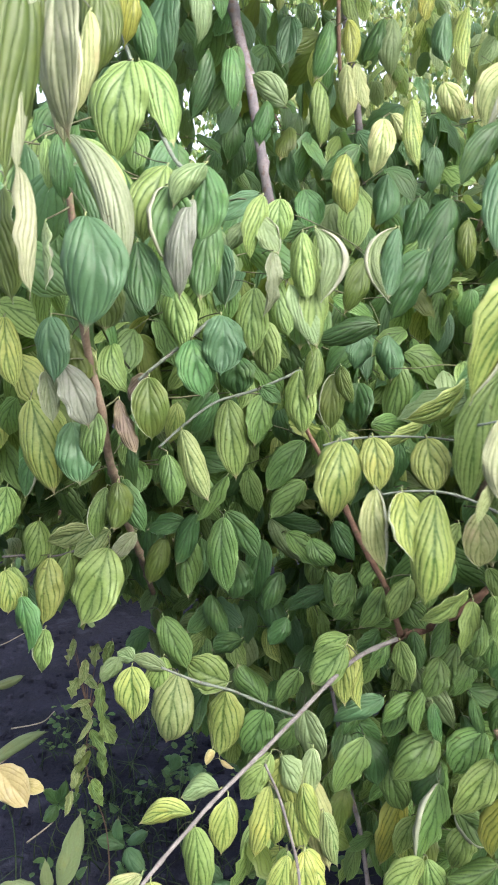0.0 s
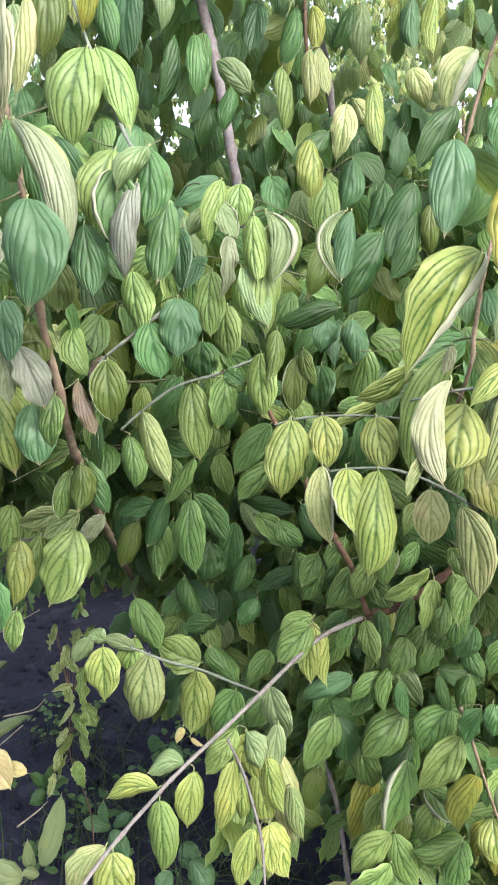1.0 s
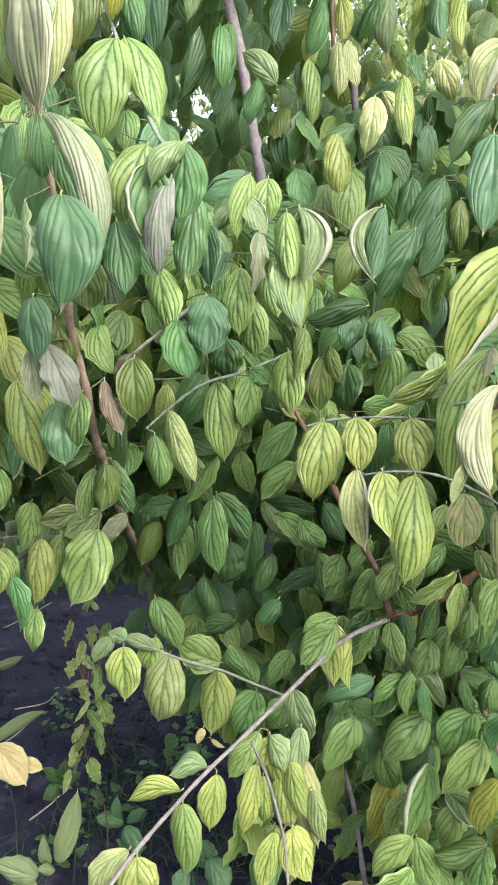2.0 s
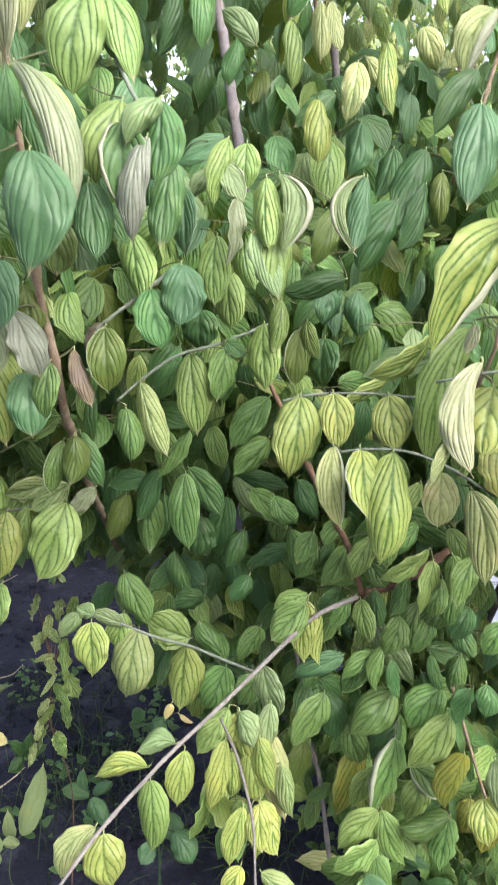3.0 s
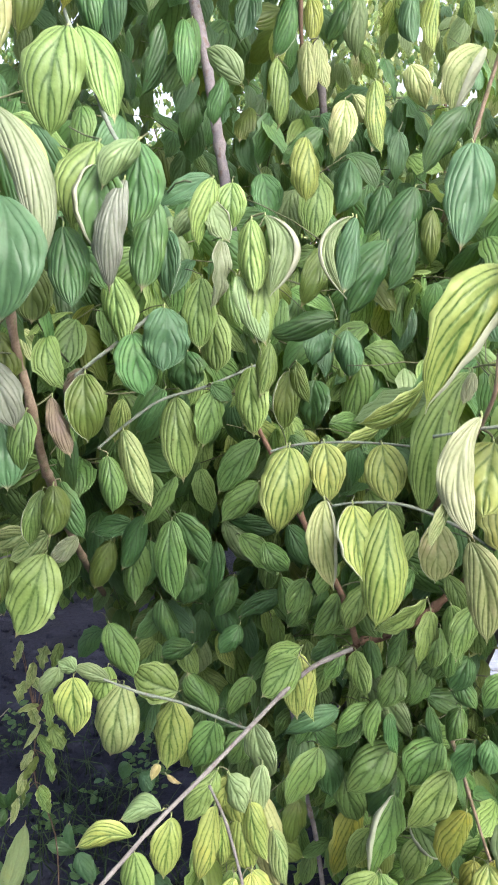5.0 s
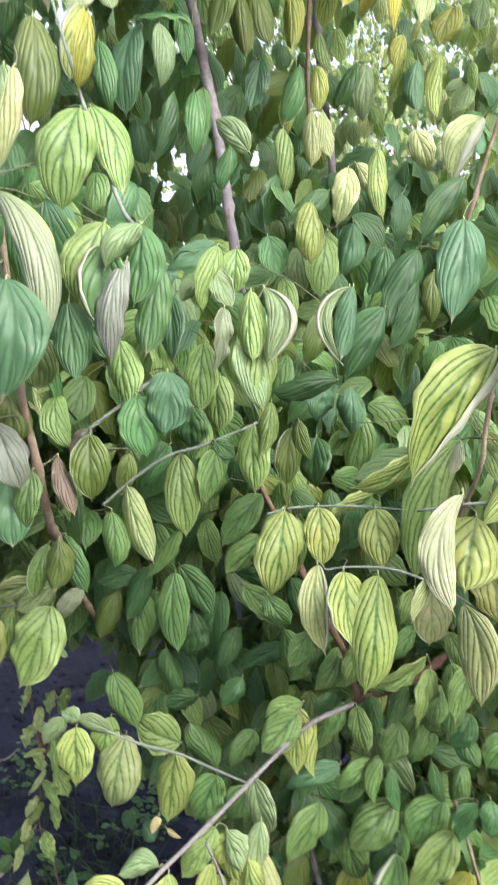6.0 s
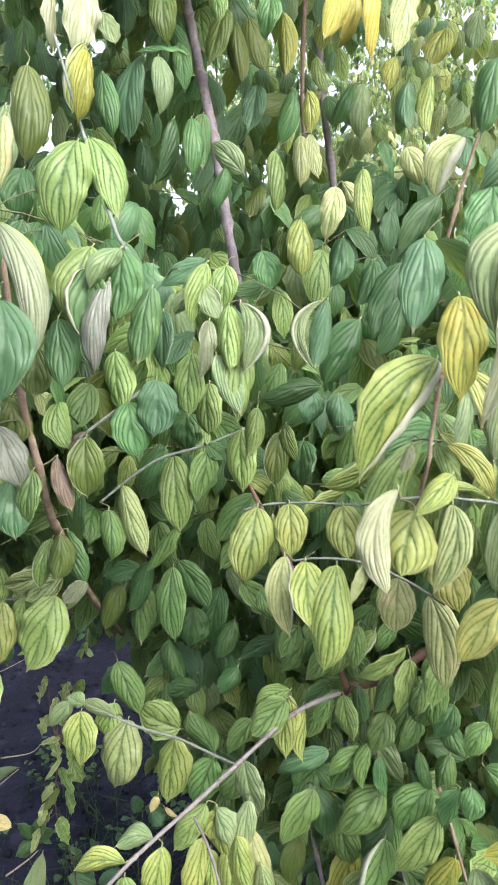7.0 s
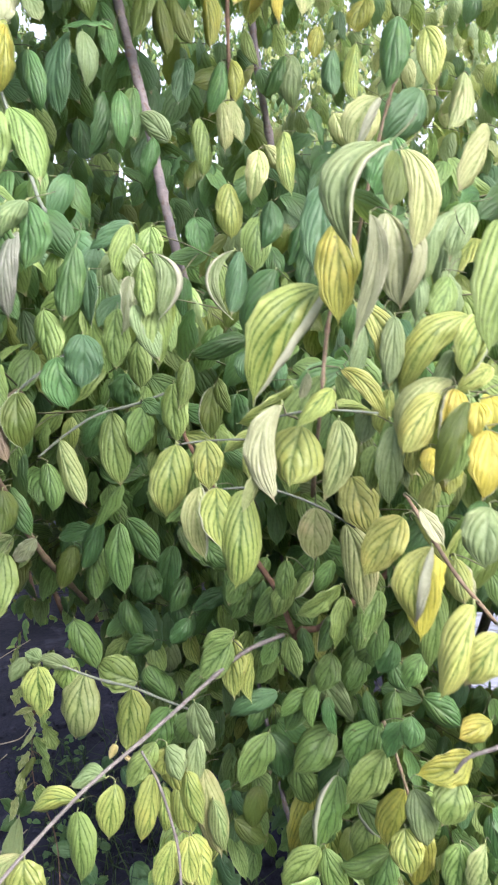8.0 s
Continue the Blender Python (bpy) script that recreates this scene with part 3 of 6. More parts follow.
SPRAYS.append([
    (-0.021, 1.007, 0.951, -0.065, 1.018, 1.010, 0.048, -10, 0.05, 0.00, "SG", 0),
    (-0.058, 1.078, 1.023, -0.105, 1.074, 1.003, 0.039, 1, 0.09, 0.00, "D", 0),
    (0.073, 1.049, 1.121, 0.009, 1.041, 1.087, 0.030, -12, 0.12, 0.00, "D", 0),
    (-0.064, 1.073, 1.156, -0.072, 1.061, 1.092, 0.059, 0, 0.07, 0.00, "D", 0),
    (-0.025, 1.112, 1.177, -0.041, 1.093, 1.080, 0.045, -2, 0.07, 0.00, "G", 0),
])
SPRAYS.append([
    (-0.368, 0.910, 1.191, -0.360, 0.900, 1.133, 0.032, -6, 0.10, 0.00, "Y", 0),
    (-0.224, 0.881, 1.233, -0.254, 0.861, 1.134, 0.064, -11, 0.10, 0.00, "YG", 0),
    (-0.356, 0.898, 1.307, -0.362, 0.888, 1.243, 0.039, 6, 0.03, 0.00, "YG", 0),
    (-0.218, 0.848, 1.319, -0.231, 0.835, 1.256, 0.026, 24, 0.09, 0.00, "YG", 0),
    (-0.196, 0.841, 1.331, -0.167, 0.830, 1.269, 0.032, 5, 0.05, 0.00, "G", 0),
])
SPRAYS.append([
    (-0.199, 0.820, 1.332, -0.200, 0.809, 1.275, 0.036, 1, 0.03, 0.00, "O", 0),
    (-0.299, 0.837, 1.364, -0.310, 0.828, 1.308, 0.030, -4, 0.09, 0.00, "G", 0),
    (-0.229, 0.741, 1.413, -0.222, 0.729, 1.347, 0.042, -3, 0.04, 0.00, "T", 0),
    (-0.280, 0.767, 1.433, -0.255, 0.748, 1.331, 0.050, -2, 0.10, 0.00, "Y", 0),
    (-0.204, 0.741, 1.423, -0.210, 0.729, 1.365, 0.028, -0, 0.07, 0.00, "SG", 0),
])
SPRAYS.append([
    (0.042, 0.673, 1.407, 0.036, 0.647, 1.335, 0.043, -3, 0.14, 0.00, "Y", 0),
    (0.041, 0.694, 1.403, 0.021, 0.683, 1.348, 0.032, -11, 0.05, 0.00, "YG", 0),
    (0.057, 0.710, 1.389, 0.055, 0.700, 1.336, 0.024, -2, 0.06, 0.00, "YG", 0),
    (0.057, 0.721, 1.389, 0.059, 0.711, 1.337, 0.021, -29, 0.05, 0.00, "YG", 0),
    (-0.184, 0.762, 1.435, -0.163, 0.752, 1.377, 0.025, -26, 0.07, 0.00, "B", 0),
])
SPRAYS.append([
    (-0.141, 0.823, 1.365, -0.137, 0.811, 1.303, 0.034, 1, 0.06, 0.00, "SG", 0),
    (-0.125, 0.829, 1.393, -0.095, 0.814, 1.309, 0.036, 2, 0.09, 0.00, "PV", 0),
    (0.014, 0.880, 1.461, 0.020, 0.865, 1.381, 0.041, 3, 0.04, 0.00, "YG", 0),
    (-0.032, 0.901, 1.428, -0.039, 0.888, 1.363, 0.038, -2, 0.09, 0.00, "SG", 0),
    (-0.074, 0.904, 1.421, -0.059, 0.885, 1.321, 0.043, -14, 0.10, 0.00, "YG", 0),
])
SPRAYS.append([
    (-0.373, 0.949, 1.182, -0.365, 0.937, 1.120, 0.034, -13, 0.04, 0.00, "YG", 0),
    (-0.348, 1.000, 1.234, -0.361, 0.987, 1.161, 0.044, -8, 0.08, 0.00, "YG", 0),
    (-0.316, 0.937, 1.200, -0.320, 0.919, 1.109, 0.050, 5, 0.06, 0.00, "Y", 0),
    (-0.290, 0.945, 1.205, -0.299, 0.933, 1.137, 0.039, 5, 0.06, 0.00, "YG", 0),
    (-0.264, 0.962, 1.234, -0.325, 0.957, 1.215, 0.034, -10, 0.11, 0.00, "PV", 0),
])
SPRAYS.append([
    (-0.235, 0.943, 1.239, -0.284, 0.935, 1.202, 0.035, -4, 0.08, 0.00, "PV", 0),
    (-0.202, 0.943, 1.236, -0.227, 0.934, 1.191, 0.022, 5, 0.08, 0.00, "PV", 0),
    (-0.198, 0.932, 1.239, -0.228, 0.925, 1.204, 0.025, -6, 0.09, 0.00, "P", 0),
    (-0.143, 1.044, 1.223, -0.200, 1.039, 1.208, 0.033, -4, 0.08, 0.00, "D", 0),
    (-0.124, 1.017, 1.242, -0.150, 1.002, 1.167, 0.039, -7, 0.05, 0.00, "D", 0),
])
SPRAYS.append([
    (0.059, 1.081, 1.164, 0.050, 1.071, 1.113, 0.034, -7, 0.07, 0.00, "SG", 0),
    (-0.138, 1.034, 1.203, -0.134, 1.017, 1.113, 0.047, -8, 0.06, 0.00, "SG", 0),
    (-0.014, 1.117, 1.209, 0.053, 1.105, 1.139, 0.047, -10, 0.04, 0.00, "PG", 0),
    (-0.082, 0.963, 1.253, -0.077, 0.944, 1.149, 0.045, 5, 0.09, 0.00, "SG", 0),
    (-0.014, 1.118, 1.216, 0.074, 1.116, 1.197, 0.036, 29, 0.06, 0.00, "D", 0),
])
SPRAYS.append([
    (-0.081, 1.011, 1.248, -0.033, 0.999, 1.181, 0.042, 3, 0.06, 0.00, "G", 0),
    (0.030, 0.991, 1.299, -0.020, 0.980, 1.249, 0.043, 3, 0.09, 0.00, "SG", 0),
    (-0.077, 0.965, 1.311, -0.120, 0.951, 1.247, 0.032, 1, 0.11, 0.00, "SG", 0),
    (0.029, 1.001, 1.354, -0.025, 0.987, 1.284, 0.043, -2, 0.06, 0.00, "SG", 0),
    (-0.089, 0.925, 1.428, -0.125, 0.914, 1.375, 0.026, 21, 0.04, 0.00, "G", 0),
    (0.062, 0.941, 1.452, 0.055, 0.927, 1.380, 0.036, -9, 0.10, 0.00, "O", 0),
])
SPRAYS.append([
    (0.309, 0.801, 0.885, 0.313, 0.776, 0.834, 0.044, 0, 0.10, 0.00, "Y", 0),
    (0.320, 0.808, 0.935, 0.339, 0.782, 0.869, 0.041, -1, 0.10, 0.00, "PG", 0),
    (0.374, 0.792, 0.958, 0.350, 0.767, 0.909, 0.054, -10, 0.10, 0.00, "YG", 0),
    (0.332, 0.889, 0.991, 0.329, 0.866, 0.955, 0.036, 6, 0.10, 0.00, "G", 0),
    (0.389, 0.797, 0.991, 0.318, 0.774, 0.973, 0.043, 2, 0.10, 0.00, "YO", 0),
])
SPRAYS.append([
    (0.350, 0.893, 1.018, 0.401, 0.872, 0.985, 0.044, -2, 0.10, 0.00, "G", 0),
    (0.416, 0.803, 1.031, 0.368, 0.782, 1.021, 0.035, -8, 0.10, 0.00, "YO", 0),
    (0.238, 0.870, 1.173, 0.224, 0.856, 1.100, 0.035, -10, 0.05, 0.00, "YG", 0),
    (0.263, 0.872, 1.180, 0.278, 0.861, 1.121, 0.032, -10, 0.06, 0.00, "YG", 0),
    (0.232, 0.873, 1.187, 0.172, 0.864, 1.144, 0.030, -22, 0.06, 0.00, "YG", 0),
])
SPRAYS.append([
    (0.287, 0.445, 1.317, 0.258, 0.418, 1.257, 0.035, -2, 0.10, 0.00, "YL", 0),
    (0.295, 0.528, 1.327, 0.296, 0.505, 1.294, 0.025, 4, 0.10, 0.00, "YL", 0),
    (0.295, 0.581, 1.323, 0.273, 0.551, 1.243, 0.039, -9, 0.12, 0.10, "YY", 0),
    (0.267, 0.620, 1.341, 0.226, 0.604, 1.287, 0.039, 0, 0.12, 0.10, "YL", 0),
    (0.223, 0.715, 1.311, 0.239, 0.699, 1.213, 0.038, 0, 0.10, -0.10, "PY", 0),
])
SPRAYS.append([
    (0.189, 0.710, 1.330, 0.188, 0.694, 1.276, 0.039, 0, 0.10, 0.00, "PY", 0),
    (0.376, 0.733, 1.332, 0.364, 0.709, 1.288, 0.034, -9, 0.10, 0.00, "G", 0),
    (0.158, 0.771, 1.253, 0.153, 0.761, 1.204, 0.024, 0, 0.10, 0.00, "YG", 0),
    (0.240, 0.790, 1.342, 0.230, 0.782, 1.303, 0.027, -13, 0.11, 0.00, "YG", 0),
    (0.202, 0.829, 1.286, 0.188, 0.821, 1.244, 0.029, -13, 0.04, 0.00, "YG", 0),
])
SPRAYS.append([
    (0.130, 0.503, 1.409, 0.117, 0.496, 1.376, 0.014, -51, 0.08, 0.00, "PY", 0),
    (0.167, 0.531, 1.440, 0.154, 0.510, 1.392, 0.050, 0, 0.14, 0.00, "Y", 0),
    (0.198, 0.540, 1.444, 0.184, 0.524, 1.376, 0.026, 0, 0.12, -0.20, "PV", 0),
    (0.275, 0.530, 1.337, 0.264, 0.514, 1.272, 0.031, 0, 0.14, 0.30, "YL", 0.65),
    (0.251, 0.580, 1.434, 0.243, 0.564, 1.363, 0.026, 0, 0.12, 0.00, "PG", 0),
])
SPRAYS.append([
    (0.255, 0.479, 1.381, 0.269, 0.458, 1.358, 0.014, -18, 0.10, 0.00, "C", 0),
    (0.276, 0.545, 1.419, 0.274, 0.524, 1.397, 0.022, -3, 0.10, 0.00, "YY", 0),
    (0.281, 0.552, 1.390, 0.276, 0.546, 1.351, 0.024, -11, 0.09, 0.00, "YL", 0),
    (0.308, 0.481, 1.381, 0.297, 0.457, 1.341, 0.037, -6, 0.10, 0.00, "PG", 0),
    (0.316, 0.522, 1.436, 0.308, 0.497, 1.384, 0.036, -9, 0.10, 0.00, "YY", 0),
])
SPRAYS.append([
    (0.070, 0.638, 1.369, 0.077, 0.612, 1.300, 0.027, -18, 0.10, 0.14, "PY", 0.75),
    (0.073, 0.681, 1.410, 0.076, 0.659, 1.360, 0.032, 0, 0.10, 0.00, "Y", 0),
    (0.088, 0.606, 1.374, 0.091, 0.583, 1.320, 0.036, -9, 0.10, 0.00, "Y", -0.85),
    (0.135, 0.746, 1.416, 0.085, 0.727, 1.389, 0.024, -36, 0.15, 0.00, "Y", 0),
    (0.116, 0.606, 1.372, 0.110, 0.577, 1.282, 0.042, -7, 0.12, 0.00, "Y", 0),
])
SPRAYS.append([
    (0.127, 0.692, 1.408, 0.135, 0.670, 1.358, 0.038, 2, 0.10, 0.00, "Y", 0),
    (0.225, 0.680, 1.370, 0.241, 0.655, 1.314, 0.044, -7, 0.10, 0.00, "YL", 0),
    (0.241, 0.633, 1.409, 0.237, 0.610, 1.368, 0.025, -6, 0.10, 0.00, "YG", 0),
    (0.306, 0.588, 1.402, 0.296, 0.566, 1.372, 0.022, -5, 0.10, 0.00, "YO", 0),
    (0.312, 0.579, 1.441, 0.301, 0.573, 1.396, 0.025, -0, 0.05, 0.00, "YY", 0),
])
SPRAYS.append([
    (0.203, 0.896, 0.738, 0.139, 0.886, 0.691, 0.048, -12, 0.11, 0.00, "YG", 0),
    (0.216, 0.931, 0.759, 0.249, 0.916, 0.677, 0.043, 6, 0.12, 0.00, "YG", 0),
    (0.307, 0.905, 0.769, 0.297, 0.890, 0.693, 0.045, 6, 0.06, 0.00, "SG", 0),
    (0.207, 0.922, 0.766, 0.147, 0.910, 0.711, 0.044, -5, 0.09, 0.00, "YG", 0),
    (0.307, 0.905, 0.773, 0.232, 0.900, 0.754, 0.045, 0, 0.12, 0.00, "SG", 0),
])
SPRAYS.append([
    (0.338, 0.915, 0.794, 0.326, 0.905, 0.741, 0.036, 7, 0.09, 0.00, "YO", 0),
    (0.238, 0.974, 0.849, 0.206, 0.951, 0.734, 0.056, -1, 0.08, 0.00, "SG", 0),
    (0.337, 0.954, 0.838, 0.310, 0.938, 0.756, 0.055, -3, 0.05, 0.00, "YO", 0),
    (0.306, 0.945, 0.906, 0.248, 0.929, 0.826, 0.053, 4, 0.09, 0.00, "YG", 0),
    (0.300, 0.976, 0.932, 0.252, 0.963, 0.872, 0.056, -4, 0.05, 0.00, "SG", 0),
])
SPRAYS.append([
    (0.072, 1.071, 0.705, 0.129, 1.066, 0.669, 0.041, 4, 0.04, 0.00, "O", 0),
    (0.132, 1.012, 0.898, 0.086, 0.995, 0.814, 0.052, -13, 0.09, 0.00, "SG", 0),
    (0.114, 1.083, 0.761, 0.105, 1.069, 0.687, 0.045, -12, 0.12, 0.00, "O", 0),
    (0.135, 1.030, 0.888, 0.157, 1.017, 0.814, 0.050, -5, 0.11, 0.00, "D", 0),
    (0.201, 1.062, 0.781, 0.169, 1.037, 0.653, 0.054, -25, 0.09, 0.00, "YO", 0),
])
SPRAYS.append([
    (0.232, 0.983, 0.922, 0.167, 0.969, 0.854, 0.058, 1, 0.05, 0.00, "SG", 0),
    (0.215, 1.009, 0.767, 0.186, 0.997, 0.707, 0.034, 2, 0.09, 0.00, "YG", 0),
    (0.253, 1.025, 0.845, 0.211, 1.011, 0.781, 0.049, 2, 0.11, 0.00, "D", 0),
    (0.275, 1.003, 0.782, 0.327, 0.994, 0.728, 0.049, 5, 0.05, 0.00, "SG", 0),
    (0.335, 1.179, 0.890, 0.415, 1.176, 0.867, 0.041, -0, 0.03, 0.00, "G", 0),
])
SPRAYS.append([
    (0.109, 0.929, 1.067, 0.106, 0.915, 0.997, 0.029, -35, 0.03, 0.00, "Y", 0),
    (0.146, 0.946, 0.999, 0.070, 0.938, 0.964, 0.036, -3, 0.10, 0.00, "T", 0),
    (0.196, 0.981, 0.986, 0.149, 0.972, 0.942, 0.036, 6, 0.08, 0.00, "SG", 0),
    (0.209, 0.974, 0.999, 0.198, 0.961, 0.931, 0.035, 6, 0.11, 0.00, "SG", 0),
    (0.221, 0.970, 0.979, 0.235, 0.960, 0.922, 0.025, 3, 0.10, 0.00, "G", 0),
])
SPRAYS.append([
    (0.208, 1.027, 1.009, 0.268, 1.009, 0.909, 0.047, 29, 0.07, 0.00, "PG", 0),
    (0.294, 1.109, 1.007, 0.260, 1.090, 0.911, 0.052, 4, 0.07, 0.00, "SG", 0),
    (0.304, 1.001, 1.054, 0.268, 0.993, 1.018, 0.045, -5, 0.08, 0.00, "SG", 0),
    (0.282, 0.985, 0.981, 0.302, 0.974, 0.921, 0.026, -24, 0.04, 0.00, "G", 0),
    (0.327, 0.923, 0.964, 0.302, 0.913, 0.914, 0.036, 1, 0.04, 0.00, "G", 0),
])
SPRAYS.append([
    (0.085, 0.915, 1.095, 0.085, 0.898, 1.010, 0.038, -0, 0.04, 0.00, "Y", 0),
    (0.162, 0.932, 1.090, 0.175, 0.920, 1.030, 0.030, 4, 0.04, 0.00, "YG", 0),
    (0.145, 0.939, 1.088, 0.125, 0.931, 1.046, 0.025, -0, 0.09, 0.00, "SG", 0),
    (0.183, 0.946, 1.098, 0.187, 0.935, 1.045, 0.027, 0, 0.07, 0.00, "G", 0),
    (0.082, 0.891, 1.100, 0.035, 0.881, 1.053, 0.045, 4, 0.04, 0.00, "YG", 0),
])
SPRAYS.append([
    (0.087, 0.903, 1.108, 0.039, 0.898, 1.089, 0.029, -7, 0.06, 0.00, "YG", 0),
    (0.127, 1.005, 1.151, 0.091, 0.994, 1.094, 0.037, 2, 0.10, 0.00, "G", 0),
    (0.068, 1.006, 1.162, 0.098, 0.994, 1.094, 0.037, 4, 0.12, 0.00, "SG", 0),
    (0.170, 0.926, 1.183, 0.142, 0.914, 1.124, 0.033, 2, 0.05, 0.00, "YG", 0),
    (0.079, 1.063, 1.191, 0.098, 1.058, 1.166, 0.028, 6, 0.07, 0.00, "D", 0),
    (0.094, 0.940, 1.442, 0.091, 0.927, 1.377, 0.049, -1, 0.07, 0.00, "D", 0),
])
SPRAYS.append([
    (-0.159, 0.439, 1.709, -0.166, 0.419, 1.590, 0.020, -14, 0.10, 0.10, "C", 0),
    (-0.178, 0.444, 1.740, -0.179, 0.419, 1.585, 0.040, -53, 0.12, 0.00, "O", 0),
    (-0.179, 0.442, 1.604, -0.173, 0.430, 1.529, 0.022, -62, 0.10, 0.00, "C", 0),
    (-0.197, 0.471, 1.598, -0.189, 0.459, 1.525, 0.030, 47, 0.10, 0.00, "O", 0),
    (-0.165, 0.506, 1.746, -0.165, 0.487, 1.631, 0.036, 12, 0.12, 0.00, "P", 0),
])
SPRAYS.append([
    (-0.169, 0.564, 1.594, -0.165, 0.547, 1.506, 0.048, -7, 0.12, 0.00, "T", 0),
    (-0.189, 0.602, 1.661, -0.144, 0.580, 1.543, 0.030, -12, 0.12, -0.28, "P", 0),
    (-0.194, 0.612, 1.663, -0.156, 0.592, 1.552, 0.032, -10, 0.10, -0.22, "YG", 0),
    (-0.082, 0.616, 1.643, -0.107, 0.608, 1.606, 0.027, -11, 0.10, 0.20, "PG", 0),
    (-0.093, 0.620, 1.616, -0.098, 0.605, 1.534, 0.026, -5, 0.10, 0.08, "U", 0),
])
SPRAYS.append([
    (-0.177, 0.679, 1.555, -0.175, 0.669, 1.507, 0.035, -4, 0.04, 0.00, "O", 0),
    (-0.140, 0.626, 1.582, -0.130, 0.615, 1.519, 0.034, -0, 0.06, 0.00, "D", 0),
    (-0.138, 0.678, 1.571, -0.114, 0.672, 1.537, 0.027, 7, 0.05, 0.00, "G", 0),
    (-0.223, 0.646, 1.600, -0.220, 0.634, 1.541, 0.024, 52, 0.05, 0.00, "PG", 0),
    (-0.114, 0.628, 1.627, -0.111, 0.615, 1.558, 0.041, -11, 0.10, 0.00, "G", 0),
])
SPRAYS.append([
    (-0.084, 0.628, 1.645, -0.086, 0.616, 1.579, 0.040, -1, 0.05, 0.00, "G", 0),
    (-0.119, 0.663, 1.651, -0.140, 0.649, 1.582, 0.043, -3, 0.12, 0.00, "YG", 0),
    (-0.207, 0.639, 1.671, -0.199, 0.629, 1.614, 0.023, -16, 0.07, 0.00, "G", 0),
    (-0.223, 0.655, 1.671, -0.218, 0.648, 1.625, 0.019, -17, 0.11, 0.00, "YG", 0),
    (-0.177, 0.657, 1.808, -0.171, 0.643, 1.720, 0.036, -18, 0.05, 0.00, "O", 0),
])
SPRAYS.append([
    (-0.302, 0.761, 1.520, -0.294, 0.749, 1.445, 0.031, -34, 0.09, 0.00, "Y", 0),
    (-0.243, 0.697, 1.468, -0.236, 0.688, 1.418, 0.020, -17, 0.04, 0.00, "P", 0),
    (-0.231, 0.681, 1.520, -0.224, 0.669, 1.458, 0.041, 0, 0.10, 0.00, "T", 0),
    (-0.226, 0.734, 1.499, -0.217, 0.725, 1.450, 0.039, -12, 0.05, 0.00, "O", 0),
    (-0.227, 0.699, 1.475, -0.199, 0.688, 1.415, 0.034, -10, 0.05, 0.00, "U", 0),
])
SPRAYS.append([
    (-0.161, 0.798, 1.460, -0.179, 0.791, 1.429, 0.028, -7, 0.06, 0.00, "B", 0),
    (-0.153, 0.767, 1.458, -0.147, 0.754, 1.392, 0.041, -6, 0.12, 0.00, "O", 0),
    (-0.130, 0.806, 1.554, -0.118, 0.792, 1.480, 0.040, -5, 0.06, 0.00, "YG", 0),
    (-0.108, 0.777, 1.498, -0.092, 0.766, 1.437, 0.045, -8, 0.14, 0.00, "G", 0),
    (-0.077, 0.776, 1.524, -0.075, 0.764, 1.460, 0.045, -8, 0.14, 0.00, "T", 0),
])
SPRAYS.append([
    (-0.042, 0.811, 1.555, -0.043, 0.796, 1.480, 0.037, -1, 0.06, 0.00, "YG", 0),
    (-0.007, 0.731, 1.554, 0.021, 0.719, 1.491, 0.028, -34, 0.06, 0.00, "PG", 0),
    (-0.022, 0.798, 1.591, -0.029, 0.784, 1.522, 0.029, -37, 0.04, 0.00, "P", 0),
    (-0.079, 0.828, 1.602, -0.076, 0.814, 1.531, 0.034, 4, 0.08, 0.00, "T", 0),
    (0.005, 0.730, 1.604, 0.008, 0.717, 1.536, 0.034, 3, 0.09, 0.00, "YG", 0),
])
SPRAYS.append([
    (-0.088, 0.804, 1.627, -0.097, 0.787, 1.537, 0.037, -21, 0.04, 0.00, "G", 0),
    (-0.038, 0.862, 1.638, -0.017, 0.854, 1.593, 0.029, 2, 0.05, 0.00, "PG", 0),
    (-0.172, 0.801, 1.783, -0.189, 0.781, 1.678, 0.058, -3, 0.10, 0.12, "YG", 0),
    (-0.171, 0.843, 1.798, -0.134, 0.825, 1.700, 0.046, -2, 0.08, -0.10, "YG", 0),
    (-0.224, 0.727, 1.796, -0.225, 0.717, 1.718, 0.038, 2, 0.07, 0.00, "PG", 0),
])
SPRAYS.append([
    (0.150, 0.510, 1.460, 0.141, 0.494, 1.383, 0.025, -6, 0.14, 0.28, "C", 0),
    (0.197, 0.680, 1.476, 0.166, 0.664, 1.345, 0.038, -3, 0.12, 0.22, "YG", 0),
    (0.191, 0.519, 1.471, 0.159, 0.496, 1.444, 0.022, 4, 0.15, 0.00, "Y", 0),
    (0.230, 0.560, 1.446, 0.182, 0.544, 1.450, 0.015, 0, 0.10, 0.15, "Y", 0),
    (0.299, 0.570, 1.475, 0.255, 0.554, 1.414, 0.036, 0, 0.14, 0.25, "PY", 0),
])
SPRAYS.append([
    (0.286, 0.556, 1.463, 0.246, 0.531, 1.416, 0.034, 3, 0.10, 0.00, "YL", 0),
    (0.298, 0.510, 1.460, 0.272, 0.494, 1.393, 0.021, 0, 0.12, 0.05, "O", 0),
    (0.301, 0.562, 1.467, 0.281, 0.538, 1.422, 0.026, -7, 0.12, 0.00, "YY", -0.6),
    (0.315, 0.541, 1.457, 0.306, 0.519, 1.430, 0.020, 6, 0.10, 0.00, "YY", 0),
    (0.332, 0.572, 1.461, 0.329, 0.551, 1.433, 0.025, -6, 0.10, 0.00, "YY", 0),
])
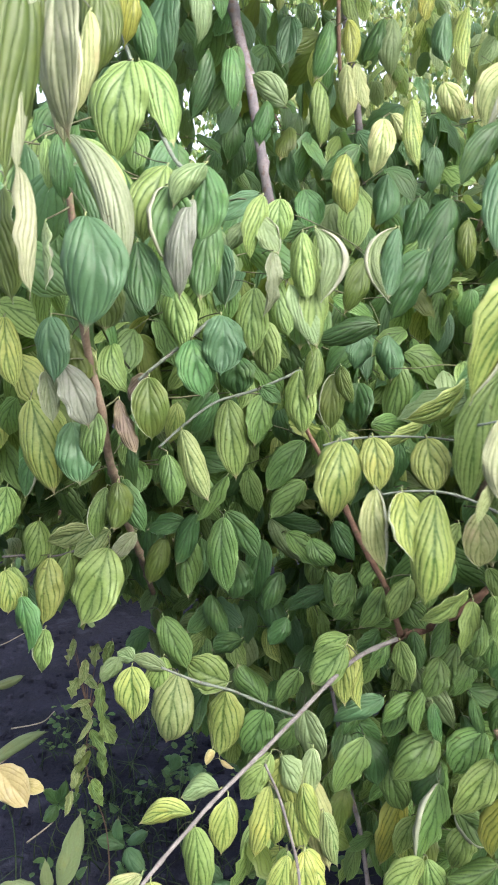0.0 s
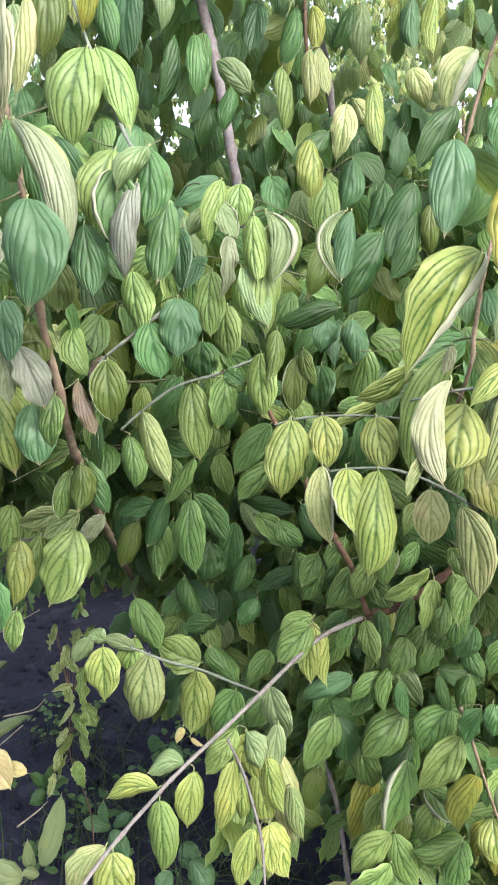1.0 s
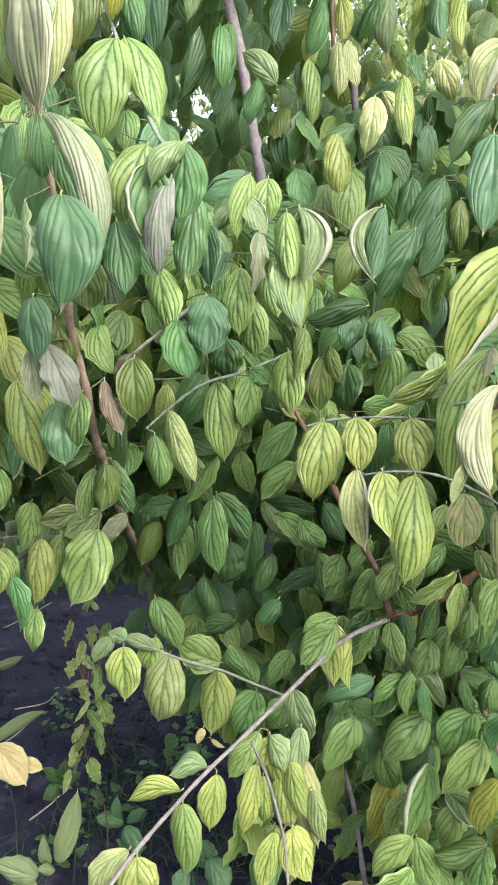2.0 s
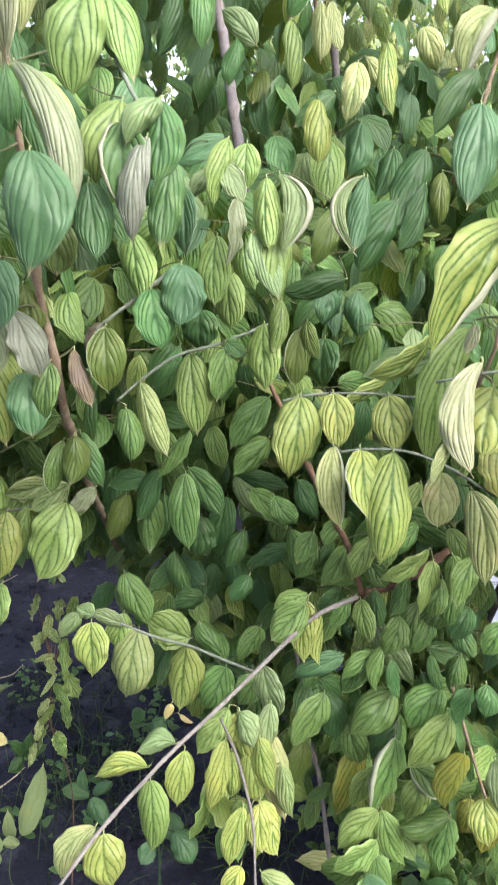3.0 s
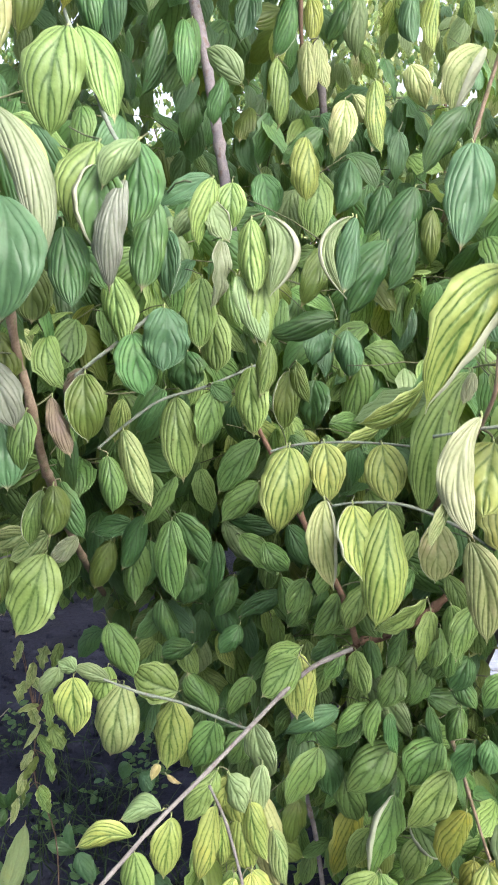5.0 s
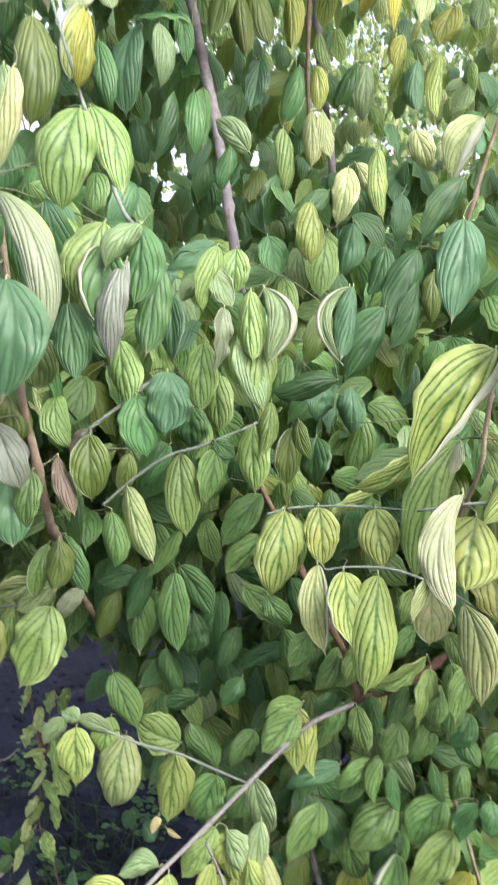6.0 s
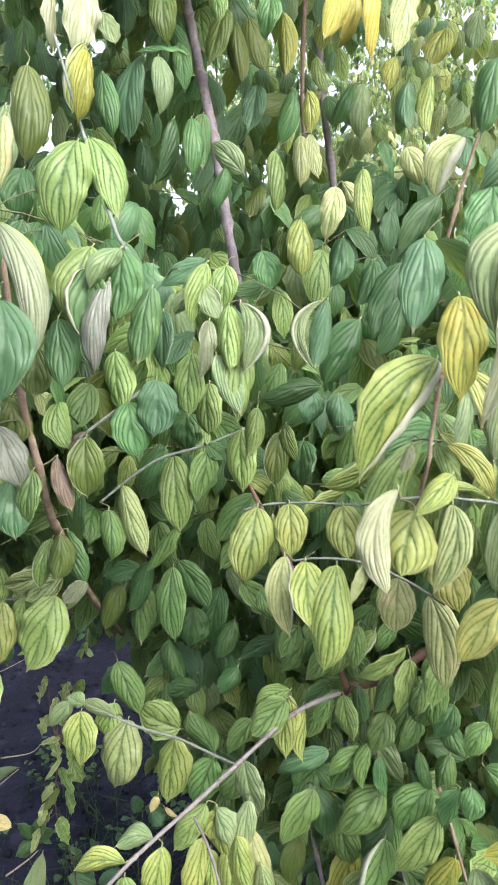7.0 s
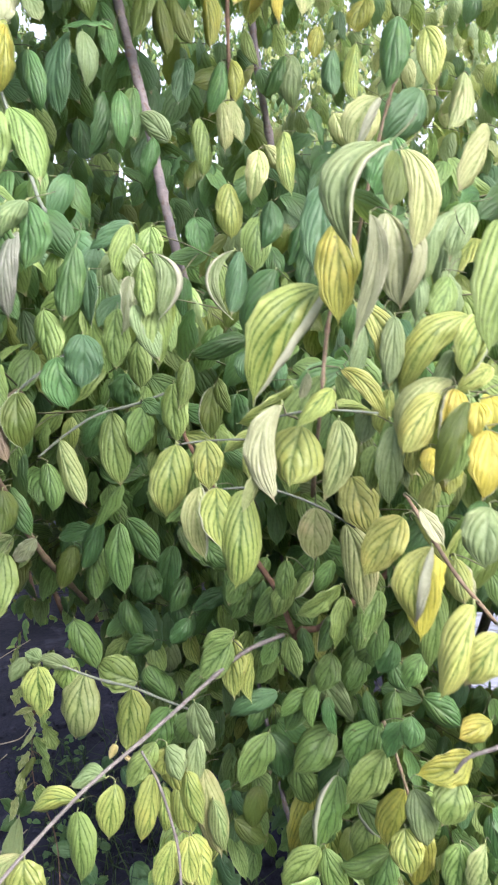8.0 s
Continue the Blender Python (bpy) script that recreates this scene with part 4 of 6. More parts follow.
SPRAYS.append([
    (0.302, 0.458, 1.591, 0.282, 0.427, 1.498, 0.040, -20, 0.12, 0.00, "YG", 0),
    (0.227, 0.470, 1.646, 0.201, 0.454, 1.569, 0.028, 0, 0.14, 0.35, "PG", 0.6),
    (0.241, 0.500, 1.650, 0.249, 0.484, 1.572, 0.024, 0, 0.14, -0.27, "PY", 0),
    (0.186, 0.575, 1.556, 0.123, 0.559, 1.456, 0.048, -16, 0.15, 0.28, "Y", 0.72),
    (0.195, 0.550, 1.605, 0.196, 0.534, 1.521, 0.037, 0, 0.12, 0.05, "YO", 0),
])
SPRAYS.append([
    (0.237, 0.550, 1.613, 0.243, 0.534, 1.533, 0.032, 0, 0.12, -0.12, "C", 0.6),
    (0.322, 0.571, 1.529, 0.303, 0.546, 1.478, 0.029, -13, 0.10, 0.00, "Y", 0.6),
    (0.252, 0.594, 1.672, 0.243, 0.568, 1.619, 0.027, -4, 0.10, 0.00, "O", 0),
    (0.176, 0.611, 1.481, 0.169, 0.606, 1.456, 0.011, 6, 0.11, 0.00, "C", 0),
    (0.338, 0.650, 1.531, 0.266, 0.634, 1.455, 0.037, 0, 0.14, 0.28, "Y", 0),
])
SPRAYS.append([
    (0.018, 0.746, 1.576, 0.023, 0.728, 1.482, 0.038, -25, 0.09, 0.00, "YG", 0),
    (0.166, 0.713, 1.463, 0.108, 0.692, 1.422, 0.030, -31, 0.12, 0.00, "Y", 0),
    (0.230, 0.649, 1.528, 0.219, 0.623, 1.469, 0.026, -43, 0.10, 0.00, "PG", 0),
    (0.247, 0.690, 1.454, 0.233, 0.665, 1.404, 0.028, -13, 0.10, 0.00, "PG", 0),
    (0.220, 0.698, 1.483, 0.262, 0.673, 1.421, 0.023, -6, 0.18, -0.15, "Y", 0),
])
SPRAYS.append([
    (0.225, 0.660, 1.548, 0.261, 0.644, 1.454, 0.030, 0, 0.12, -0.20, "YL", 0),
    (0.257, 0.641, 1.463, 0.246, 0.635, 1.419, 0.024, -10, 0.05, 0.00, "Y", 0),
    (0.266, 0.667, 1.501, 0.265, 0.639, 1.433, 0.029, -26, 0.10, 0.00, "PG", 0),
    (0.270, 0.757, 1.545, 0.261, 0.732, 1.496, 0.027, -9, 0.10, 0.00, "PG", 0),
    (0.335, 0.653, 1.507, 0.330, 0.630, 1.470, 0.036, -11, 0.10, 0.00, "YL", 0),
])
SPRAYS.append([
    (0.017, 0.726, 1.607, 0.020, 0.713, 1.536, 0.027, -12, 0.10, -0.30, "PG", 0.7),
    (0.102, 0.766, 1.614, 0.096, 0.752, 1.539, 0.015, -7, 0.05, 0.45, "PG", -0.7),
    (0.109, 0.787, 1.616, 0.097, 0.772, 1.540, 0.031, -27, 0.05, 0.00, "T", 0),
    (0.149, 0.824, 1.598, 0.109, 0.808, 1.520, 0.051, 5, 0.06, 0.00, "D", 0),
    (0.200, 0.730, 1.676, 0.190, 0.711, 1.578, 0.047, 6, 0.09, 0.00, "T", 0),
])
SPRAYS.append([
    (0.288, 0.823, 1.749, 0.267, 0.813, 1.677, 0.049, -13, 0.11, 0.00, "G", 0),
    (0.293, 0.709, 1.588, 0.290, 0.683, 1.528, 0.027, 3, 0.10, 0.00, "PG", 0),
    (0.322, 0.843, 1.806, 0.279, 0.814, 1.738, 0.045, -4, 0.10, 0.00, "T", 0),
    (0.328, 0.709, 1.576, 0.308, 0.684, 1.531, 0.033, -8, 0.10, 0.00, "YG", 0),
    (0.371, 0.734, 1.733, 0.333, 0.705, 1.659, 0.035, -33, 0.10, 0.00, "PY", 0),
    (0.350, 0.812, 1.592, 0.359, 0.787, 1.538, 0.032, -11, 0.10, 0.00, "PG", 0),
])
SPRAYS.append([
    (-0.032, 0.904, 1.437, -0.006, 0.901, 1.419, 0.023, 5, 0.10, 0.00, "G", 0),
    (-0.064, 0.961, 1.472, -0.062, 0.950, 1.418, 0.050, 2, 0.11, 0.00, "D", 0),
    (0.033, 0.876, 1.489, 0.023, 0.863, 1.426, 0.029, -3, 0.12, 0.00, "YG", 0),
    (-0.027, 0.868, 1.518, -0.023, 0.856, 1.454, 0.037, 3, 0.09, 0.00, "YG", 0),
    (0.111, 0.909, 1.516, 0.032, 0.904, 1.498, 0.038, -4, 0.12, 0.00, "D", 0),
])
SPRAYS.append([
    (-0.057, 0.892, 1.636, -0.074, 0.884, 1.599, 0.026, -13, 0.10, 0.00, "PG", 0),
    (-0.034, 0.867, 1.662, -0.050, 0.852, 1.587, 0.031, -22, 0.09, 0.00, "YG", 0),
    (-0.013, 0.907, 1.665, -0.014, 0.897, 1.610, 0.034, -13, 0.09, 0.00, "YG", 0),
    (-0.036, 0.899, 1.668, -0.095, 0.891, 1.635, 0.030, -8, 0.04, 0.00, "T", 0),
    (0.026, 1.088, 1.708, 0.037, 1.077, 1.647, 0.045, -13, 0.05, 0.00, "G", 0),
])
SPRAYS.append([
    (-0.306, 1.007, 1.802, -0.315, 0.998, 1.735, 0.047, 6, 0.07, 0.00, "D", 0),
    (-0.182, 0.876, 1.906, -0.185, 0.862, 1.821, 0.035, -41, 0.09, 0.00, "YO", 0),
    (-0.185, 1.226, 1.901, -0.171, 1.218, 1.827, 0.041, 3, 0.05, 0.00, "D", 0),
    (-0.130, 1.178, 1.897, -0.137, 1.168, 1.825, 0.035, -10, 0.10, 0.00, "D", 0),
    (-0.114, 1.116, 1.905, -0.130, 1.096, 1.802, 0.042, -57, 0.10, 0.00, "D", 0),
])
SPRAYS.append([
    (-0.082, 1.075, 1.893, -0.069, 1.058, 1.804, 0.037, -51, 0.11, 0.00, "G", 0),
    (-0.074, 1.153, 1.924, -0.075, 1.142, 1.837, 0.035, -15, 0.05, 0.00, "G", 0),
    (-0.030, 1.050, 1.818, -0.036, 1.038, 1.756, 0.033, 2, 0.11, 0.00, "G", 0),
    (-0.004, 1.049, 1.811, -0.052, 1.057, 1.857, 0.036, -5, 0.10, 0.00, "PG", 0),
    (0.041, 1.055, 1.844, 0.048, 1.038, 1.755, 0.038, -8, 0.11, 0.00, "YG", 0),
])
SPRAYS.append([
    (-0.199, 0.930, 1.935, -0.210, 0.919, 1.847, 0.046, -6, 0.03, 0.00, "Y", 0),
    (-0.251, 0.935, 2.015, -0.236, 0.925, 1.925, 0.036, -48, 0.09, 0.00, "C", 0),
    (-0.202, 0.937, 2.009, -0.213, 0.925, 1.919, 0.047, -10, 0.04, 0.00, "C", 0),
    (-0.202, 1.028, 1.937, -0.191, 1.017, 1.845, 0.037, 35, 0.04, 0.00, "G", 0),
    (-0.205, 1.039, 2.021, -0.184, 1.034, 1.975, 0.029, -13, 0.06, 0.00, "PG", 0),
])
SPRAYS.append([
    (-0.126, 1.042, 1.965, -0.115, 1.032, 1.884, 0.033, -32, 0.06, 0.00, "PG", 0),
    (-0.087, 1.058, 1.973, -0.162, 1.055, 1.978, 0.030, 38, 0.11, 0.00, "G", 0),
    (-0.157, 1.086, 1.982, -0.171, 1.070, 1.856, 0.051, 51, 0.11, 0.00, "T", 0),
    (-0.203, 1.150, 2.103, -0.192, 1.142, 2.034, 0.034, -12, 0.05, 0.00, "T", 0),
    (-0.369, 1.190, 2.076, -0.374, 1.180, 1.996, 0.041, -1, 0.06, 0.00, "G", 0),
])
SPRAYS.append([
    (-0.120, 1.047, 2.059, -0.114, 1.037, 1.979, 0.039, 4, 0.08, 0.00, "O", 0),
    (-0.106, 1.091, 2.000, -0.095, 1.083, 1.932, 0.028, -6, 0.06, 0.00, "G", 0),
    (-0.037, 1.114, 2.059, -0.059, 1.102, 1.972, 0.038, -6, 0.07, 0.00, "O", 0),
    (-0.050, 1.051, 2.065, -0.044, 1.044, 2.010, 0.030, -4, 0.04, 0.00, "YG", 0),
    (-0.023, 1.133, 2.048, -0.010, 1.122, 1.956, 0.040, -5, 0.09, 0.00, "O", 0),
])
SPRAYS.append([
    (0.007, 1.194, 1.981, -0.004, 1.183, 1.901, 0.039, 0, 0.10, 0.00, "T", 0),
    (-0.008, 1.167, 2.071, 0.021, 1.157, 1.985, 0.043, -9, 0.06, 0.00, "O", 0),
    (0.029, 1.052, 2.051, 0.023, 1.044, 1.989, 0.034, -2, 0.09, 0.00, "G", 0),
    (0.044, 1.157, 2.075, 0.052, 1.144, 1.973, 0.041, 7, 0.03, 0.00, "YO", 0),
    (0.067, 1.196, 1.976, 0.050, 1.184, 1.886, 0.039, -11, 0.05, 0.00, "G", 0),
])
SPRAYS.append([
    (0.070, 0.933, 1.463, 0.085, 0.924, 1.414, 0.021, -9, 0.11, 0.00, "O", 0),
    (0.103, 0.990, 1.604, 0.079, 0.975, 1.528, 0.033, -32, 0.11, 0.00, "O", 0),
    (0.108, 1.042, 1.502, 0.103, 1.032, 1.452, 0.040, 4, 0.11, 0.00, "T", 0),
    (0.144, 1.022, 1.502, 0.148, 1.010, 1.437, 0.042, 6, 0.11, 0.00, "T", 0),
    (0.194, 1.090, 1.699, 0.173, 1.076, 1.626, 0.040, 4, 0.05, 0.00, "D", 0),
])
SPRAYS.append([
    (0.227, 1.040, 1.690, 0.190, 1.018, 1.582, 0.050, 6, 0.04, 0.00, "D", 0),
    (0.229, 1.031, 1.646, 0.200, 1.013, 1.552, 0.040, -22, 0.04, 0.00, "D", 0),
    (0.251, 1.035, 1.661, 0.248, 1.021, 1.590, 0.029, 16, 0.08, 0.00, "O", 0),
    (0.386, 0.928, 1.669, 0.359, 0.895, 1.565, 0.048, 4, 0.10, 0.00, "PG", 0),
    (0.394, 0.879, 1.681, 0.361, 0.851, 1.610, 0.038, 0, 0.10, 0.00, "PG", 0),
])
SPRAYS.append([
    (0.391, 0.906, 1.846, 0.362, 0.877, 1.764, 0.040, 0, 0.10, 0.00, "PY", 0),
    (0.250, 0.920, 1.757, 0.202, 0.904, 1.676, 0.038, -22, 0.11, 0.00, "D", 0),
    (0.128, 1.032, 1.791, 0.117, 1.017, 1.715, 0.036, -9, 0.07, 0.00, "PY", 0),
    (0.166, 1.037, 1.817, 0.180, 1.019, 1.721, 0.032, -11, 0.10, 0.12, "Y", 0),
    (0.138, 1.033, 1.797, 0.158, 1.027, 1.761, 0.024, 1, 0.08, 0.00, "PY", 0),
])
SPRAYS.append([
    (0.304, 1.044, 1.863, 0.263, 1.026, 1.776, 0.045, -11, 0.10, 0.20, "PY", 0.65),
    (0.082, 1.059, 1.751, 0.083, 1.043, 1.667, 0.044, 4, 0.11, 0.00, "Y", 0),
    (0.146, 1.088, 1.730, 0.129, 1.073, 1.653, 0.052, 4, 0.11, 0.00, "T", 0),
    (0.220, 1.128, 1.778, 0.215, 1.114, 1.710, 0.032, -2, 0.07, 0.00, "T", 0),
    (0.123, 1.232, 1.803, 0.062, 1.219, 1.743, 0.041, -10, 0.09, 0.00, "D", 0),
])
SPRAYS.append([
    (0.341, 0.912, 1.903, 0.347, 0.884, 1.822, 0.035, 5, 0.10, 0.00, "YL", 0),
    (0.310, 0.916, 1.919, 0.291, 0.903, 1.823, 0.046, 5, 0.11, 0.00, "G", 0),
    (0.160, 0.924, 2.015, 0.159, 0.911, 1.908, 0.043, -47, 0.09, 0.00, "YY", 0),
    (0.201, 0.924, 2.003, 0.185, 0.913, 1.919, 0.035, -57, 0.04, 0.00, "PY", 0),
    (0.118, 0.943, 2.018, 0.100, 0.933, 1.940, 0.032, -23, 0.10, 0.00, "YY", 0),
])
SPRAYS.append([
    (0.132, 0.954, 2.017, 0.125, 0.944, 1.937, 0.032, -37, 0.11, 0.00, "YY", 0),
    (0.077, 1.039, 1.861, 0.079, 1.025, 1.787, 0.034, 3, 0.09, 0.00, "PY", 0),
    (0.092, 1.040, 1.863, 0.102, 1.028, 1.799, 0.026, -30, 0.03, 0.00, "PY", 0),
    (0.086, 1.127, 1.951, 0.095, 1.119, 1.884, 0.027, 34, 0.06, 0.00, "YO", 0),
    (0.320, 1.197, 1.901, 0.296, 1.187, 1.829, 0.035, 1, 0.08, 0.00, "PY", 0),
])
SPRAYS.append([
    (0.257, 1.245, 1.904, 0.283, 1.238, 1.840, 0.039, -13, 0.12, 0.00, "PY", 0),
    (0.218, 1.256, 1.916, 0.240, 1.243, 1.848, 0.041, -11, 0.03, 0.00, "D", 0),
    (0.255, 1.241, 2.007, 0.253, 1.230, 1.925, 0.040, 5, 0.03, 0.00, "T", 0),
    (0.297, 1.275, 2.029, 0.298, 1.262, 1.925, 0.043, -12, 0.05, 0.00, "Y", 0),
    (0.190, 1.360, 2.044, 0.191, 1.348, 1.944, 0.051, 5, 0.10, 0.00, "PG", 0),
])
SPRAYS.append([
    (0.174, 1.360, 2.044, 0.139, 1.348, 1.968, 0.046, -8, 0.10, 0.00, "G", 0),
    (0.233, 1.263, 2.053, 0.225, 1.255, 1.997, 0.030, 6, 0.08, 0.00, "YO", 0),
    (0.103, 1.310, 2.070, 0.125, 1.303, 2.007, 0.032, -6, 0.03, 0.00, "YG", 0),
    (0.318, 1.273, 2.104, 0.293, 1.264, 2.043, 0.043, -7, 0.04, 0.00, "YO", 0),
    (0.192, 1.274, 2.155, 0.175, 1.265, 2.089, 0.030, 6, 0.04, 0.00, "T", 0),
    (0.410, 1.440, 2.204, 0.402, 1.431, 2.130, 0.039, 6, 0.05, 0.00, "PG", 0),
])
SPRAYS.append([
    (0.206, 0.600, 1.484, 0.245, 0.584, 1.438, 0.018, 0, 0.14, -0.12, "YL", 0),
    (0.254, 0.620, 1.435, 0.252, 0.604, 1.359, 0.030, 0, 0.10, 0.00, "YG", 0),
    (0.256, 0.600, 1.429, 0.265, 0.584, 1.373, 0.024, -15, 0.10, 0.00, "PG", 0),
    (0.317, 0.580, 1.461, 0.297, 0.564, 1.380, 0.030, 10, 0.12, 0.00, "YG", -0.8),
    (0.237, 0.700, 1.418, 0.242, 0.684, 1.317, 0.039, 0, 0.10, 0.00, "O", 0),
    (0.267, 0.560, 1.356, 0.292, 0.544, 1.314, 0.018, 0, 0.12, -0.10, "YL", 0),
])
SPRAYS.append([
    (0.295, 0.540, 1.321, 0.312, 0.524, 1.291, 0.019, 0, 0.10, 0.00, "C", 0),
    (0.311, 0.460, 1.288, 0.282, 0.444, 1.255, 0.029, 0, 0.12, 0.00, "YL", 0),
    (0.209, 0.660, 1.477, 0.230, 0.644, 1.438, 0.023, 0, 0.10, 0.00, "YG", 0),
    (0.286, 0.600, 1.460, 0.264, 0.584, 1.384, 0.033, -10, 0.12, 0.00, "YL", 0),
    (0.261, 0.640, 1.533, 0.254, 0.624, 1.464, 0.025, 0, 0.10, 0.00, "PG", 0),
    (0.406, 0.780, 0.879, 0.390, 0.764, 0.817, 0.038, 0, 0.10, 0.00, "PV", 0),
])
SPRAYS.append([
    (0.380, 0.800, 0.864, 0.366, 0.784, 0.801, 0.044, 0, 0.10, 0.00, "YG", 0),
    (0.347, 0.850, 0.852, 0.330, 0.834, 0.771, 0.040, 0, 0.10, 0.00, "YO", 0),
    (0.298, 0.620, 1.464, 0.334, 0.604, 1.427, 0.022, 0, 0.10, 0.00, "YL", 0),
    (0.342, 0.600, 1.485, 0.303, 0.584, 1.461, 0.019, 0, 0.14, 0.00, "YL", 0),
    (0.321, 0.660, 1.500, 0.301, 0.644, 1.446, 0.029, 0, 0.10, 0.00, "PG", 0),
    (0.353, 0.660, 1.322, 0.333, 0.644, 1.262, 0.031, 0, 0.10, 0.00, "YG", 0),
])
SPRAYS.append([
    (-0.161, 0.560, 1.735, -0.169, 0.544, 1.660, 0.024, 20, 0.10, 0.00, "PY", 0),
    (-0.170, 0.530, 1.715, -0.172, 0.514, 1.632, 0.021, -30, 0.12, 0.06, "C", 0),
    (0.109, 1.000, 1.141, 0.076, 0.984, 1.095, 0.036, 0, 0.10, 0.00, "SG", 0),
    (0.143, 0.980, 1.149, 0.113, 0.964, 1.090, 0.034, 0, 0.10, 0.00, "SG", 0),
    (0.282, 0.850, 1.187, 0.260, 0.834, 1.125, 0.035, 0, 0.10, 0.00, "YG", 0),
    (0.322, 1.000, 1.026, 0.347, 0.984, 0.976, 0.036, 0, 0.10, 0.00, "G", 0),
])
SPRAYS.append([
    (0.185, 0.970, 1.066, 0.149, 0.954, 1.038, 0.031, 0, 0.10, 0.00, "SG", 0),
    (0.229, 0.980, 1.044, 0.209, 0.964, 0.987, 0.039, 0, 0.10, 0.00, "SG", 0),
    (0.279, 1.000, 1.034, 0.255, 0.984, 0.977, 0.036, 0, 0.10, 0.00, "SG", 0),
    (0.302, 0.950, 1.108, 0.286, 0.934, 1.049, 0.037, 0, 0.10, 0.00, "SG", 0),
    (0.010, 1.050, 1.207, 0.065, 1.034, 1.153, 0.038, 0, 0.10, 0.00, "SG", 0),
    (0.002, 1.060, 1.141, -0.023, 1.044, 1.083, 0.038, 0, 0.10, 0.00, "G", 0),
])
SPRAYS.append([
    (0.063, 1.050, 1.100, 0.114, 1.034, 1.071, 0.033, 0, 0.10, 0.00, "SG", 0),
    (0.194, 1.020, 0.959, 0.159, 1.004, 0.901, 0.040, 0, 0.10, 0.00, "SG", 0),
    (0.127, 1.040, 0.947, 0.101, 1.024, 0.888, 0.039, 0, 0.10, 0.00, "G", 0),
    (0.275, 1.000, 0.943, 0.294, 0.984, 0.879, 0.036, 0, 0.10, 0.00, "G", 0),
    (0.326, 0.980, 0.982, 0.312, 0.964, 0.928, 0.039, 0, 0.10, 0.00, "SG", 0),
    (0.175, 1.040, 0.841, 0.202, 1.024, 0.763, 0.046, 0, 0.10, 0.00, "SG", 0),
])
SPRAYS.append([
    (0.294, 1.000, 0.763, 0.268, 0.984, 0.696, 0.047, 0, 0.10, 0.00, "YG", 0),
    (0.144, 1.000, 1.076, 0.110, 0.984, 1.048, 0.031, 0, 0.10, 0.00, "G", 0),
    (-0.120, 1.060, 1.194, -0.145, 1.044, 1.117, 0.047, 0, 0.10, 0.00, "G", 0),
    (-0.173, 1.040, 1.199, -0.193, 1.024, 1.129, 0.038, 0, 0.10, 0.00, "O", 0),
    (-0.024, 1.080, 1.097, 0.003, 1.064, 1.028, 0.043, 0, 0.10, 0.00, "D", 0),
    (-0.107, 1.100, 1.088, -0.086, 1.084, 1.013, 0.043, 0, 0.10, 0.00, "G", 0),
])
SPRAYS.append([
    (0.196, 0.900, 1.198, 0.169, 0.884, 1.165, 0.026, 0, 0.10, 0.00, "YG", 0),
    (0.226, 0.920, 1.207, 0.199, 0.904, 1.165, 0.029, 0, 0.10, 0.00, "SG", 0),
    (0.271, 0.920, 1.200, 0.292, 0.904, 1.151, 0.029, 0, 0.10, 0.00, "YG", 0),
    (0.098, 0.980, 1.169, 0.074, 0.964, 1.125, 0.031, 0, 0.10, 0.00, "SG", 0),
    (0.042, 1.000, 1.213, 0.074, 0.984, 1.176, 0.035, 0, 0.10, 0.00, "SG", 0),
    (0.133, 0.950, 1.204, 0.110, 0.934, 1.161, 0.033, 0, 0.10, 0.00, "SG", 0),
])
SPRAYS.append([
    (0.074, 1.000, 1.238, 0.106, 0.984, 1.185, 0.036, 0, 0.10, 0.00, "D", 0),
    (0.168, 0.960, 1.144, 0.198, 0.944, 1.101, 0.033, 0, 0.10, 0.00, "SG", 0),
    (0.230, 0.950, 1.116, 0.206, 0.934, 1.064, 0.034, 0, 0.10, 0.00, "SG", 0),
    (0.271, 0.930, 1.124, 0.255, 0.914, 1.074, 0.032, 0, 0.10, 0.00, "SG", 0),
    (0.319, 0.950, 1.075, 0.293, 0.934, 1.032, 0.033, 0, 0.10, 0.00, "G", 0),
    (0.011, 1.000, 1.092, -0.014, 0.984, 1.055, 0.035, 0, 0.10, 0.00, "G", 0),
])
SPRAYS.append([
    (-0.015, 0.820, 0.992, -0.054, 0.804, 0.941, 0.032, 0, 0.10, 0.00, "YG", 0),
    (-0.001, 0.820, 0.988, 0.019, 0.804, 0.946, 0.037, 0, 0.10, 0.00, "PG", 0),
    (0.007, 0.800, 0.867, -0.011, 0.784, 0.795, 0.031, 0, 0.10, 0.00, "Y", 0),
    (0.028, 0.800, 0.873, 0.035, 0.784, 0.815, 0.035, 0, 0.10, 0.00, "Y", 0),
    (0.007, 0.800, 0.780, -0.014, 0.784, 0.742, 0.028, 0, 0.10, 0.00, "Y", 0),
    (0.034, 0.800, 0.771, 0.081, 0.784, 0.747, 0.030, 0, 0.10, 0.00, "PV", 0),
])
SPRAYS.append([
    (0.039, 0.840, 0.987, 0.034, 0.824, 0.924, 0.028, 0, 0.10, 0.00, "PG", 0),
    (0.056, 0.850, 0.890, 0.074, 0.834, 0.821, 0.033, 0, 0.10, 0.00, "PV", 0),
])
SPRAYS.append([
    (0.222, 0.530, 1.609, 0.203, 0.514, 1.506, 0.018, 0, 0.12, -0.15, "C", 0),
    (0.252, 0.540, 1.608, 0.242, 0.524, 1.534, 0.014, 0, 0.12, -0.25, "C", 0),
    (0.331, 0.700, 1.640, 0.302, 0.684, 1.568, 0.033, 0, 0.12, 0.30, "PG", 0),
])
